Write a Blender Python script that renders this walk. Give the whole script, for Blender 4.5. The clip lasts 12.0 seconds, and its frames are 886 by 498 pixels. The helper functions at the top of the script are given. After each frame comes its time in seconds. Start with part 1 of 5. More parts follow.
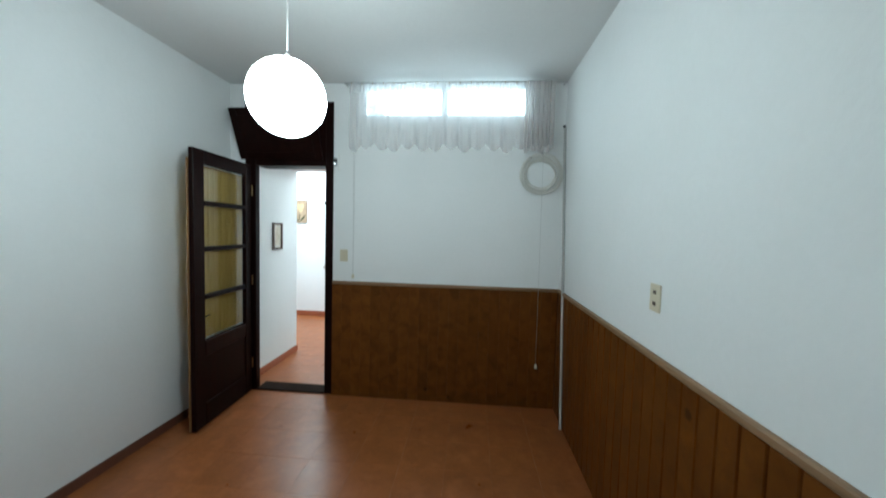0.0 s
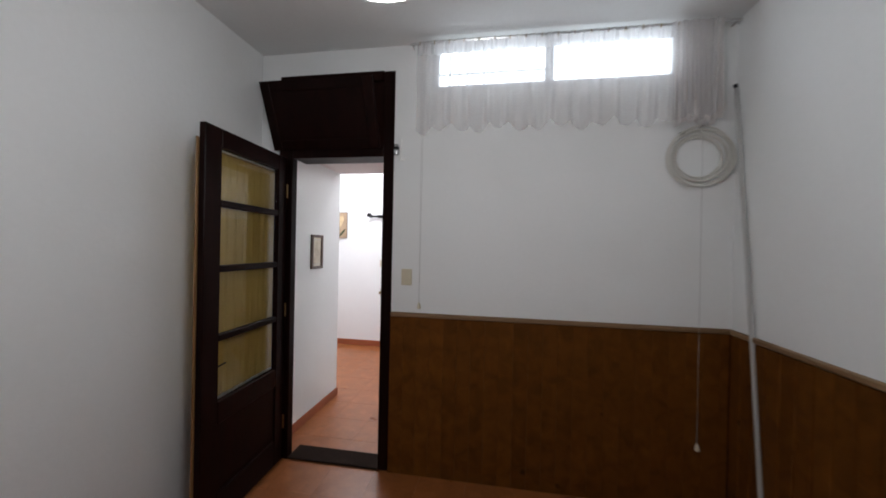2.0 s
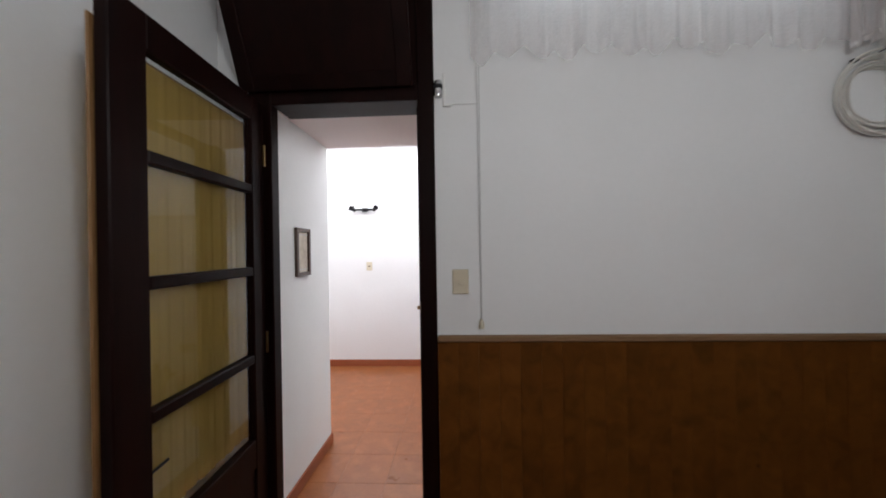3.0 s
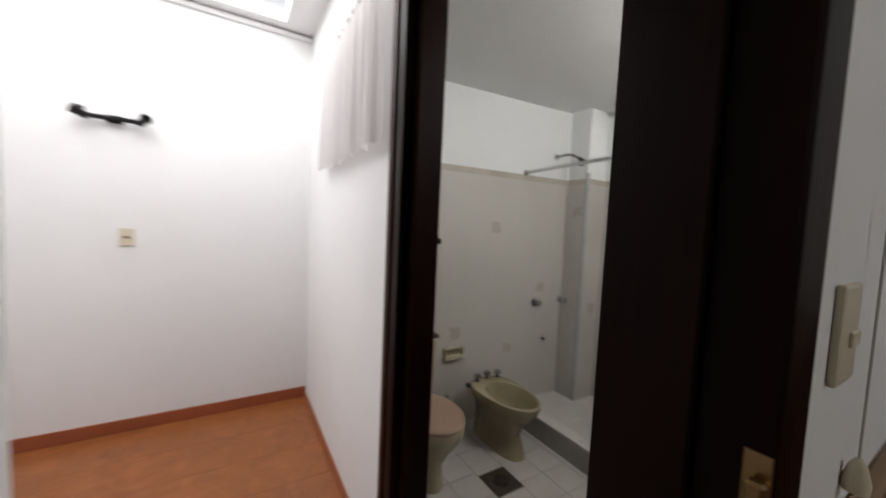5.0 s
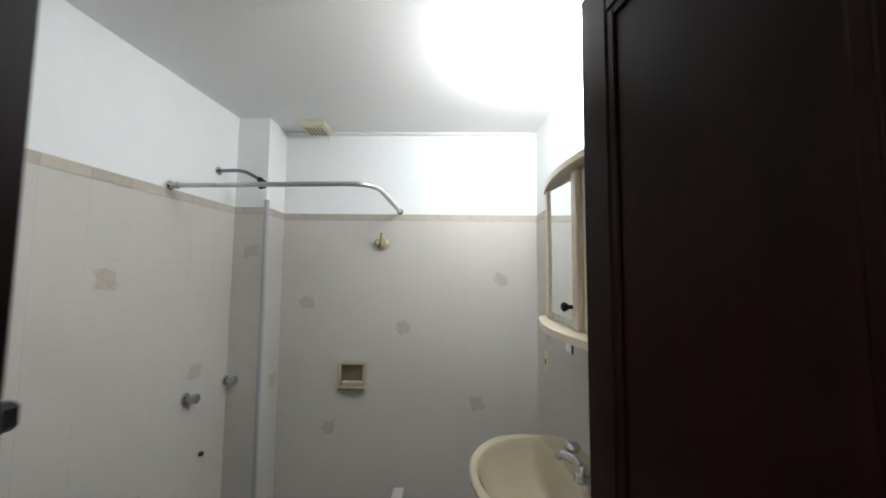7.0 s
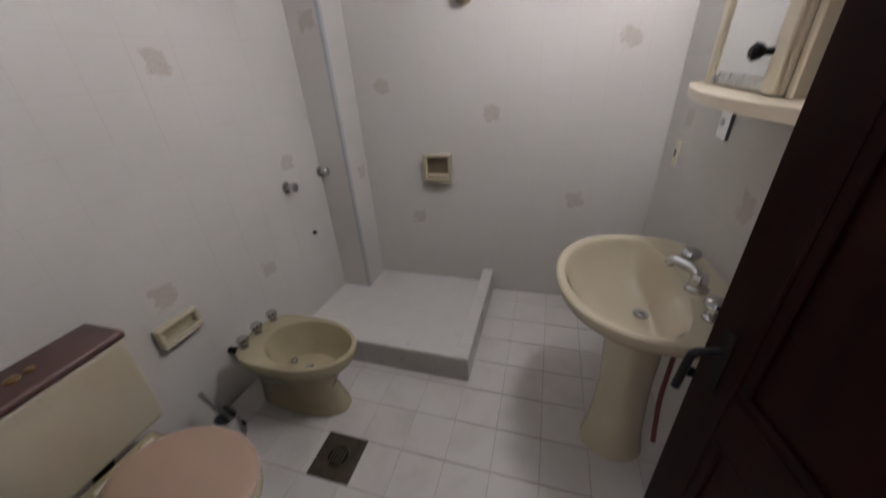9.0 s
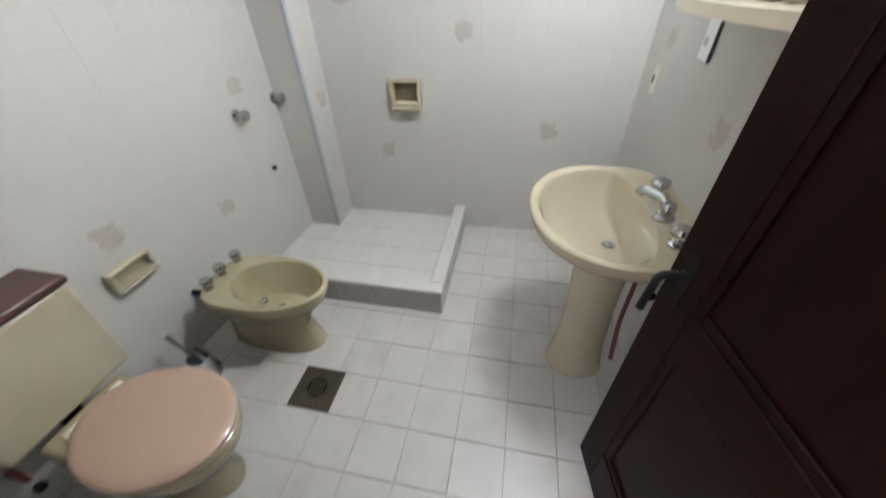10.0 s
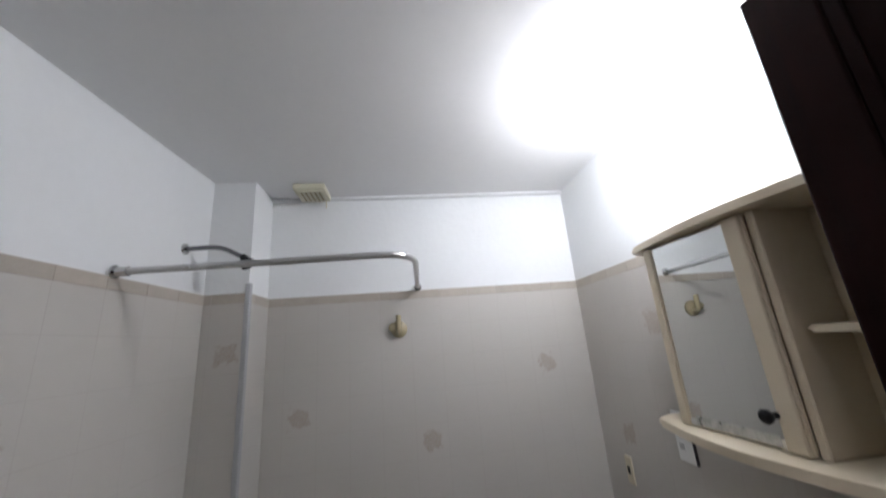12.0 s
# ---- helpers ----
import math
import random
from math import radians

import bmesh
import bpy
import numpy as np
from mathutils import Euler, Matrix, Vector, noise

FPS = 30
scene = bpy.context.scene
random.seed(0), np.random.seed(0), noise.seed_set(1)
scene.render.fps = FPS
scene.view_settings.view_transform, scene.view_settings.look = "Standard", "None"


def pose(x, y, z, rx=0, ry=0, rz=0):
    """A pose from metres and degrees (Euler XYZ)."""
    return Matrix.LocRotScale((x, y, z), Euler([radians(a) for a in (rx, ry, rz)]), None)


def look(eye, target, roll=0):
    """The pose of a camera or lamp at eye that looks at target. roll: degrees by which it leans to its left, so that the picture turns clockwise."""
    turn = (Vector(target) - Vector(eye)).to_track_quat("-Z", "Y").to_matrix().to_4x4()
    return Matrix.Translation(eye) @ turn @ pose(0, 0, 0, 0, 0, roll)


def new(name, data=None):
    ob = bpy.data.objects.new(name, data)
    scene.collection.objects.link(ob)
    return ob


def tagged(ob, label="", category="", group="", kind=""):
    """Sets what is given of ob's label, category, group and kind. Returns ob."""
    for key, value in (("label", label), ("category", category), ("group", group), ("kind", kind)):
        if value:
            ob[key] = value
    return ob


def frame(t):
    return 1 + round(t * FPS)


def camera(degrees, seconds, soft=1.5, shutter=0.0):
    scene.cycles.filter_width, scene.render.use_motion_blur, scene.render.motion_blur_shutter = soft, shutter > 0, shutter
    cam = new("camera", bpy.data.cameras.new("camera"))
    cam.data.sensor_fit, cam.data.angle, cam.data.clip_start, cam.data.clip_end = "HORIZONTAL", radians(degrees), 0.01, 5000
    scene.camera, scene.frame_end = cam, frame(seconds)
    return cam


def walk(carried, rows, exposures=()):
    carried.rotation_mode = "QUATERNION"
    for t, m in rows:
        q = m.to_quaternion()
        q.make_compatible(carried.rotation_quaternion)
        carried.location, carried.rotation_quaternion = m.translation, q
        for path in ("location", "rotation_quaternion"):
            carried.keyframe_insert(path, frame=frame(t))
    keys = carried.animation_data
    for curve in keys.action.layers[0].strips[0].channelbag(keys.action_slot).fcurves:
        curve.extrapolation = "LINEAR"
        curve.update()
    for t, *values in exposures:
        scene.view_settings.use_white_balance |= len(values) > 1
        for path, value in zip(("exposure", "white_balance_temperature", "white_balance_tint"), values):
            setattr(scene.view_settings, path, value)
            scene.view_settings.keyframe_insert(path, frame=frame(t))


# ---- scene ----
cam = camera(103.8, 12.0, soft=1.7, shutter=0.4)
PATH = [
    (0, (2.45, -3.371, 1.704), (2.29, -1.381, 1.596), 1.5),
    (0.5, (2.409, -3.358, 1.735), (2.236, -1.367, 1.833), 0.6),
    (1, (2.248, -3.23, 1.707), (2.129, -1.234, 1.666), 0.0),
    (1.5, (2.089, -2.872, 1.647), (1.914, -0.879, 1.646), -0.5),
    (2, (1.851, -2.45, 1.646), (1.529, -0.477, 1.638), 1.2),
    (2.5, (1.496, -2.079, 1.629), (1.266, -0.093, 1.598), 1.0),
    (2.7, (1.368, -1.917, 1.601), (1.198, 0.075, 1.6), 0.2),
    (4.3, (0.664, -0.624, 1.562), (0.906, 1.361, 1.51), 0.1),
    (4.6, (0.638, -0.374, 1.536), (1.079, 1.574, 1.45), 1.9),
    (4.8, (0.624, -0.234, 1.517), (1.322, 1.638, 1.438), 2.9),
    (5, (0.577, -0.103, 1.529), (1.607, 1.607, 1.404), 2.6),
    (5.2, (0.603, 0.007, 1.52), (1.876, 1.537, 1.325), 2.4),
    (5.5, (0.669, 0.163, 1.5), (2.252, 1.371, 1.314), 2.9),
    (5.8, (0.74, 0.304, 1.527), (2.519, 1.201, 1.352), 4.5),
    (6, (0.783, 0.41, 1.526), (2.665, 1.06, 1.346), 4.2),
    (6.5, (0.845, 0.632, 1.548), (2.843, 0.665, 1.471), 2.4),
    (6.7, (0.883, 0.685, 1.569), (2.88, 0.654, 1.664), 0.9),
    (8.3, (1.277, 0.653, 1.612), (3.216, 1.109, 1.431), -2.1),
    (8.5, (1.269, 0.682, 1.58), (3.158, 1.138, 1.107), -2.7),
    (9, (1.258, 0.653, 1.493), (2.937, 1.181, 0.542), -3.6),
    (9.5, (1.237, 0.653, 1.454), (2.654, 1.085, 0.11), -3.3),
    (9.8, (1.274, 0.642, 1.456), (2.676, 1.035, 0.085), -2.3),
    (10, (1.278, 0.661, 1.453), (2.806, 0.999, 0.208), -1.9),
    (10.5, (1.34, 0.774, 1.483), (3.026, 1.077, 0.451), 0.1),
    (11, (1.381, 0.997, 1.542), (3.294, 1.102, 0.968), -3.1),
    (11.5, (1.386, 1.086, 1.637), (3.382, 0.969, 1.687), -4.7),
    (12, (1.389, 1.079, 1.694), (3.307, 0.854, 2.215), -4.5),
]
EXPOSURES = [
    (0, 1.66, 5450, -9), (0.5, 1.2, 5900, 7), (1, 1.0, 6150, 8), (1.5, 1.0, 6200, 10), (2.5, 1.22, 6200, 11), (4.5, 0.85, 6450, 9), (5.0, 0.7, 6500, 9), (5.5, 0.75, 6500, 7), (6.5, 1.25, 6100, 4),
    (8.5, 0.25, 6150, 17), (9, 1.05, 6200, 17), (9.5, 1.67, 6050, 12), (10, 2.05, 5900, 7), (10.5, 2.05, 5900, 9), (11, 1.83, 5900, 11), (11.5, 1.25, 5950, 12), (12, 0.6, 5950, 13),
]
walk(cam, [(t, look(eye, target, roll)) for t, eye, target, roll in PATH], EXPOSURES)

SKY, SKYLIGHT, WINDOWLIGHT, GLOBE, BULBLIGHT = 0.15, 24.0, 1.8, 13.4, 46.5

# ---- world, sky and lamps ----
world = bpy.data.worlds.new("world")
scene.world = world
world.use_nodes = True
sky = world.node_tree.nodes.new("ShaderNodeTexSky")
sky.sky_type = "NISHITA"
sky.sun_disc = False
sky.sun_elevation, sky.sun_rotation = radians(50), radians(200)
world.node_tree.links.new(sky.outputs[0], world.node_tree.nodes["Background"].inputs[0])
world.node_tree.nodes["Background"].inputs[1].default_value = SKY

sun = bpy.data.lights.new("sun", "SUN")
sun.energy, sun.angle, sun.color = 1.0, radians(15), (1.0, 0.95, 0.88)
sun_ob = new("sun", sun)
sun_ob.rotation_euler = (radians(40), 0, radians(160))


def opening_lamp(name, x, y, z, w, h, watts, rx, rz, color):
    data = bpy.data.lights.new(name, "AREA")
    data.shape, data.size, data.size_y, data.energy, data.color = "RECTANGLE", w, h, watts, color
    ob = new(name, data)
    ob.matrix_world = pose(x, y, z, rx, 0, rz)
    return ob


opening_lamp("skylight_daylight", -0.05, 2.2, 3.12, 1.9, 1.35, SKYLIGHT, 0, 0, (1.0, 0.95, 0.935))
opening_lamp("window_daylight", 2.16, 0.09, 2.92, 1.5, 0.24, WINDOWLIGHT, -90, 0, (0.93, 0.97, 1.0))


# ---- materials ----
def nodes_of(name):
    m = bpy.data.materials.new(name)
    m.use_nodes = True
    nt = m.node_tree
    return m, nt, nt.nodes, nt.links, nt.nodes["Principled BSDF"]


def mat(name, col, rough=0.5, metal=0.0, var=0.06, scale=3.0, fine=60.0, bump=0.001, coat=0.0, rand=0.0,
        stretch=(1, 1, 1), dirt=None, dirt_amount=0.5, dirt_scale=4.0, spec=0.5):
    """A surface with broad tone changes, fine relief and, where given, stains."""
    m, nt, N, L, b = nodes_of(name)
    tc = N.new("ShaderNodeTexCoord")
    mp = N.new("ShaderNodeMapping")
    mp.inputs["Scale"].default_value = stretch
    place = tc.outputs["Object"]
    if rand:
        oi = N.new("ShaderNodeObjectInfo")
        far = N.new("ShaderNodeVectorMath")
        far.operation = "MULTIPLY_ADD"
        far.inputs[1].default_value = (41, 29, 17)
        L.new(oi.outputs["Random"], far.inputs[0])
        L.new(place, far.inputs[2])
        place = far.outputs[0]
    L.new(place, mp.inputs[0])
    n1, n2 = N.new("ShaderNodeTexNoise"), N.new("ShaderNodeTexNoise")
    n1.inputs["Scale"].default_value, n1.inputs["Detail"].default_value = scale, 6
    n2.inputs["Scale"].default_value, n2.inputs["Detail"].default_value = fine, 4
    L.new(mp.outputs[0], n1.inputs[0])
    L.new(mp.outputs[0], n2.inputs[0])
    mix = N.new("ShaderNodeMix")
    mix.data_type = "FLOAT"
    mix.inputs[0].default_value = 0.35
    L.new(n1.outputs[0], mix.inputs[2])
    L.new(n2.outputs[0], mix.inputs[3])
    val = mix.outputs[0]
    if rand:
        ma = N.new("ShaderNodeMath")
        ma.operation = "MULTIPLY_ADD"
        ma.inputs[1].default_value = rand
        L.new(oi.outputs["Random"], ma.inputs[0])
        L.new(val, ma.inputs[2])
        val = ma.outputs[0]
    mr = N.new("ShaderNodeMapRange")
    mr.inputs[1].default_value, mr.inputs[2].default_value = 0.25, 0.75 + rand
    mr.inputs[3].default_value, mr.inputs[4].default_value = 1 - var, 1 + var
    L.new(val, mr.inputs[0])
    hsv = N.new("ShaderNodeHueSaturation")
    hsv.inputs["Color"].default_value = (*col, 1)
    L.new(mr.outputs[0], hsv.inputs["Value"])
    out = hsv.outputs[0]
    if dirt:
        nd = N.new("ShaderNodeTexNoise")
        nd.inputs["Scale"].default_value, nd.inputs["Detail"].default_value = dirt_scale, 8
        L.new(place, nd.inputs[0])
        rd = N.new("ShaderNodeMapRange")
        rd.inputs[1].default_value, rd.inputs[2].default_value = 0.5, 0.75
        rd.inputs[4].default_value = dirt_amount
        L.new(nd.outputs[0], rd.inputs[0])
        mc = N.new("ShaderNodeMix")
        mc.data_type = "RGBA"
        L.new(rd.outputs[0], mc.inputs[0])
        L.new(out, mc.inputs[6])
        mc.inputs[7].default_value = (*dirt, 1)
        out = mc.outputs[2]
    L.new(out, b.inputs["Base Color"])
    rr = N.new("ShaderNodeMapRange")
    rr.inputs[3].default_value, rr.inputs[4].default_value = max(0.02, rough - 0.08), min(1, rough + 0.08)
    L.new(n1.outputs[0], rr.inputs[0])
    L.new(rr.outputs[0], b.inputs["Roughness"])
    b.inputs["Metallic"].default_value = metal
    b.inputs["Coat Weight"].default_value = coat
    b.inputs["Specular IOR Level"].default_value = spec
    if bump:
        bp = N.new("ShaderNodeBump")
        bp.inputs["Strength"].default_value, bp.inputs["Distance"].default_value = 0.4, bump
        L.new(n2.outputs[0], bp.inputs["Height"])
        L.new(bp.outputs[0], b.inputs["Normal"])
    return m


def wood(name, dark, light, rough, along=(1, 1, 0.06), scale=14.0, coat=0.2, rand=0.5, knots=0.0, spec=0.45, streak=0.25, relief=0.25):
    """Grain drawn out along one direction; each board takes its own tone."""
    m, nt, N, L, b = nodes_of(name)
    tc = N.new("ShaderNodeTexCoord")
    oi = N.new("ShaderNodeObjectInfo")
    comb = N.new("ShaderNodeCombineXYZ")
    mul = N.new("ShaderNodeMath")
    mul.operation = "MULTIPLY"
    mul.inputs[1].default_value = 37.0
    L.new(oi.outputs["Random"], mul.inputs[0])
    for k in range(3):
        L.new(mul.outputs[0], comb.inputs[k])
    add = N.new("ShaderNodeVectorMath")
    L.new(tc.outputs["Object"], add.inputs[0])
    L.new(comb.outputs[0], add.inputs[1])
    mp = N.new("ShaderNodeMapping")
    mp.inputs["Scale"].default_value = along
    L.new(add.outputs[0], mp.inputs[0])
    n1, n2 = N.new("ShaderNodeTexNoise"), N.new("ShaderNodeTexNoise")
    n1.inputs["Scale"].default_value, n1.inputs["Detail"].default_value, n1.inputs["Distortion"].default_value = scale, 8, 0.6
    n2.inputs["Scale"].default_value, n2.inputs["Detail"].default_value = scale * 7, 4
    L.new(mp.outputs[0], n1.inputs[0])
    L.new(mp.outputs[0], n2.inputs[0])
    ramp = N.new("ShaderNodeValToRGB")
    ramp.color_ramp.elements[0].position, ramp.color_ramp.elements[0].color = 0.32, (*dark, 1)
    ramp.color_ramp.elements[1].position, ramp.color_ramp.elements[1].color = 0.70, (*light, 1)
    ma = N.new("ShaderNodeMath")
    ma.operation = "MULTIPLY_ADD"
    ma.inputs[1].default_value = streak
    L.new(n2.outputs[0], ma.inputs[0])
    sb = N.new("ShaderNodeMath")
    sb.operation = "MULTIPLY"
    sb.inputs[1].default_value = 1 - streak
    L.new(n1.outputs[0], sb.inputs[0])
    L.new(sb.outputs[0], ma.inputs[2])
    L.new(ma.outputs[0], ramp.inputs[0])
    hsv = N.new("ShaderNodeHueSaturation")
    L.new(ramp.outputs[0], hsv.inputs["Color"])
    mr = N.new("ShaderNodeMapRange")
    mr.inputs[3].default_value, mr.inputs[4].default_value = 1 - rand * 0.4, 1 + rand * 0.4
    L.new(oi.outputs["Random"], mr.inputs[0])
    L.new(mr.outputs[0], hsv.inputs["Value"])
    out = hsv.outputs[0]
    if knots:
        vo = N.new("ShaderNodeTexVoronoi")
        vo.inputs["Scale"].default_value = 5.0
        mk = N.new("ShaderNodeMapping")
        mk.inputs["Scale"].default_value = (1, 1, 0.7)
        warp = N.new("ShaderNodeTexNoise")
        warp.inputs["Scale"].default_value = 24.0
        L.new(add.outputs[0], warp.inputs[0])
        shake = N.new("ShaderNodeVectorMath")
        shake.operation = "MULTIPLY_ADD"
        shake.inputs[1].default_value = (0.03, 0.03, 0.05)
        L.new(warp.outputs["Color"], shake.inputs[0])
        L.new(add.outputs[0], shake.inputs[2])
        L.new(shake.outputs[0], mk.inputs[0])
        L.new(mk.outputs[0], vo.inputs[0])
        few = N.new("ShaderNodeSeparateColor")
        L.new(vo.outputs["Color"], few.inputs[0])
        size = N.new("ShaderNodeMapRange")
        size.inputs[1].default_value, size.inputs[2].default_value = 0.78, 1.0
        size.inputs[3].default_value, size.inputs[4].default_value = 0.0, 0.13
        L.new(few.outputs[0], size.inputs[0])
        gone = N.new("ShaderNodeMath")
        gone.operation = "SUBTRACT"
        L.new(size.outputs[0], gone.inputs[0])
        L.new(vo.outputs["Distance"], gone.inputs[1])
        rk = N.new("ShaderNodeMapRange")
        rk.inputs[1].default_value, rk.inputs[2].default_value, rk.inputs[4].default_value = -0.02, 0.035, knots
        L.new(gone.outputs[0], rk.inputs[0])
        mc = N.new("ShaderNodeMix")
        mc.data_type = "RGBA"
        L.new(rk.outputs[0], mc.inputs[0])
        L.new(out, mc.inputs[6])
        mc.inputs[7].default_value = (*[v * 0.35 for v in dark], 1)
        out = mc.outputs[2]
    L.new(out, b.inputs["Base Color"])
    rr = N.new("ShaderNodeMapRange")
    rr.inputs[3].default_value, rr.inputs[4].default_value = rough - 0.08, rough + 0.12
    L.new(n1.outputs[0], rr.inputs[0])
    L.new(rr.outputs[0], b.inputs["Roughness"])
    b.inputs["Coat Weight"].default_value, b.inputs["Coat Roughness"].default_value = coat, 0.15
    b.inputs["Specular IOR Level"].default_value = spec
    bp = N.new("ShaderNodeBump")
    bp.inputs["Strength"].default_value, bp.inputs["Distance"].default_value = relief, 0.004
    L.new(n2.outputs[0], bp.inputs["Height"])
    L.new(bp.outputs[0], b.inputs["Normal"])
    return m


def motif_tile(name, col, ink):
    """A glazed tile with a ragged floral patch near its middle."""
    m, nt, N, L, b = nodes_of(name)
    tc = N.new("ShaderNodeTexCoord")
    ns = N.new("ShaderNodeTexNoise")
    ns.inputs["Scale"].default_value, ns.inputs["Detail"].default_value = 30, 4
    oi, far = N.new("ShaderNodeObjectInfo"), N.new("ShaderNodeVectorMath")
    far.operation = "MULTIPLY_ADD"
    far.inputs[1].default_value = (23, 31, 19)
    L.new(oi.outputs["Random"], far.inputs[0])
    L.new(tc.outputs["Object"], far.inputs[2])
    L.new(far.outputs[0], ns.inputs[0])
    ab = N.new("ShaderNodeVectorMath")
    ab.operation = "ABSOLUTE"
    L.new(tc.outputs["Object"], ab.inputs[0])
    sx = N.new("ShaderNodeSeparateXYZ")
    L.new(ab.outputs[0], sx.inputs[0])
    ln = N.new("ShaderNodeMath")
    ln.operation = "SMOOTH_MAX"
    ln.inputs[2].default_value = 0.03
    L.new(sx.outputs[0], ln.inputs[0])
    L.new(sx.outputs[1], ln.inputs[1])
    ma = N.new("ShaderNodeMath")
    ma.operation = "MULTIPLY_ADD"
    ma.inputs[1].default_value, ma.inputs[2].default_value = 0.085, -0.0425
    L.new(ns.outputs[0], ma.inputs[0])
    ad = N.new("ShaderNodeMath")
    L.new(ma.outputs[0], ad.inputs[0])
    L.new(ln.outputs[0], ad.inputs[1])
    rg = N.new("ShaderNodeMapRange")
    rg.inputs[1].default_value, rg.inputs[2].default_value = 0.037, 0.050
    rg.inputs[3].default_value, rg.inputs[4].default_value = 0.8, 0.0
    L.new(ad.outputs[0], rg.inputs[0])
    n2 = N.new("ShaderNodeTexNoise")
    n2.inputs["Scale"].default_value = 90
    L.new(tc.outputs["Object"], n2.inputs[0])
    m2 = N.new("ShaderNodeMath")
    m2.operation = "MULTIPLY"
    L.new(rg.outputs[0], m2.inputs[0])
    L.new(n2.outputs[0], m2.inputs[1])
    m3 = N.new("ShaderNodeMath")
    m3.operation = "MULTIPLY"
    m3.inputs[1].default_value = 1.5
    m3.use_clamp = True
    L.new(m2.outputs[0], m3.inputs[0])
    mc = N.new("ShaderNodeMix")
    mc.data_type = "RGBA"
    L.new(m3.outputs[0], mc.inputs[0])
    mc.inputs[6].default_value, mc.inputs[7].default_value = (*col, 1), (*ink, 1)
    L.new(mc.outputs[2], b.inputs["Base Color"])
    b.inputs["Roughness"].default_value = 0.44
    b.inputs["Specular IOR Level"].default_value = 0.35
    return m


def glow(name, col, strength):
    m, nt, N, L, b = nodes_of(name)
    b.inputs["Base Color"].default_value = (*col, 1)
    b.inputs["Emission Color"].default_value = (*col, 1)
    b.inputs["Emission Strength"].default_value = strength
    b.inputs["Roughness"].default_value = 0.3
    return m


def cloth(name, col, clear, passes=0.5, weave=240.0):
    """Thin cloth: light passes the threads and the gaps between them."""
    m, nt, N, L, b = nodes_of(name)
    d, t, tr = N.new("ShaderNodeBsdfDiffuse"), N.new("ShaderNodeBsdfTranslucent"), N.new("ShaderNodeBsdfTransparent")
    ns = N.new("ShaderNodeTexNoise")
    ns.inputs["Scale"].default_value, ns.inputs["Detail"].default_value = weave, 2
    tc = N.new("ShaderNodeTexCoord")
    L.new(tc.outputs["Object"], ns.inputs[0])
    hs = N.new("ShaderNodeHueSaturation")
    hs.inputs["Color"].default_value = (*col, 1)
    mr = N.new("ShaderNodeMapRange")
    mr.inputs[3].default_value, mr.inputs[4].default_value = 0.85, 1.1
    L.new(ns.outputs[0], mr.inputs[0])
    L.new(mr.outputs[0], hs.inputs["Value"])
    for s in (d, t):
        L.new(hs.outputs[0], s.inputs[0])
    a, c = N.new("ShaderNodeMixShader"), N.new("ShaderNodeMixShader")
    a.inputs[0].default_value = passes
    L.new(d.outputs[0], a.inputs[1])
    L.new(t.outputs[0], a.inputs[2])
    cl = N.new("ShaderNodeMapRange")
    cl.inputs[3].default_value, cl.inputs[4].default_value = max(0, clear - 0.15), min(1, clear + 0.15)
    L.new(ns.outputs[0], cl.inputs[0])
    L.new(cl.outputs[0], c.inputs[0])
    L.new(a.outputs[0], c.inputs[1])
    L.new(tr.outputs[0], c.inputs[2])
    L.new(c.outputs[0], N["Material Output"].inputs[0])
    return m


def clear_glass(name, tint=(0.95, 0.97, 0.96)):
    m, nt, N, L, b = nodes_of(name)
    g, t, x = N.new("ShaderNodeBsdfGlossy"), N.new("ShaderNodeBsdfTransparent"), N.new("ShaderNodeMixShader")
    t.inputs[0].default_value = (*tint, 1)
    g.inputs["Roughness"].default_value = 0.03
    x.inputs[0].default_value = 0.06
    L.new(t.outputs[0], x.inputs[1])
    L.new(g.outputs[0], x.inputs[2])
    L.new(x.outputs[0], N["Material Output"].inputs[0])
    return m


PLASTER = mat("white_plaster", (0.79, 0.80, 0.80), 0.75, var=0.03, scale=1.3, fine=34, bump=0.0028, dirt=(0.68, 0.68, 0.66), dirt_amount=0.3, dirt_scale=1.1)
CEIL = mat("ceiling_paint", (0.78, 0.78, 0.78), 0.8, var=0.03, scale=1.0, fine=40, bump=0.0012)
# CEIL darkened in colour, so the room's ceiling looks less lit than its walls
DIMCEIL = mat("dimmed_ceiling_paint", (0.68, 0.68, 0.675), 0.8, var=0.05, scale=0.8, fine=40, bump=0.0015)
ROSE = mat("rose_white_paint", (0.80, 0.72, 0.70), 0.75, var=0.03, scale=1.5, fine=40, bump=0.004)
DARKWOOD = wood("dark_varnished_wood", (0.0042, 0.0010, 0.0007), (0.0130, 0.0030, 0.0020), 0.42, coat=0.0, rand=0.2, spec=0.085, relief=0.06)
# lighter, redder copy of DARKWOOD: light on the casing mouldings put into colour
LITWOOD = wood("lit_varnished_wood", (0.026, 0.0072, 0.0050), (0.056, 0.0165, 0.0110), 0.4, coat=0.0, rand=0.1, spec=0.2, relief=0.06)
PALEEDGE = wood("bare_wood_edge", (0.15, 0.072, 0.022), (0.26, 0.14, 0.05), 0.55, rand=0.1, coat=0)
PINE = wood("stained_pine", (0.086, 0.030, 0.0048), (0.148, 0.051, 0.0083), 0.45, along=(1, 1, 0.045), scale=9.0, coat=0.0, rand=0.22, knots=0.85, streak=0.06, spec=0.1, relief=0.1)
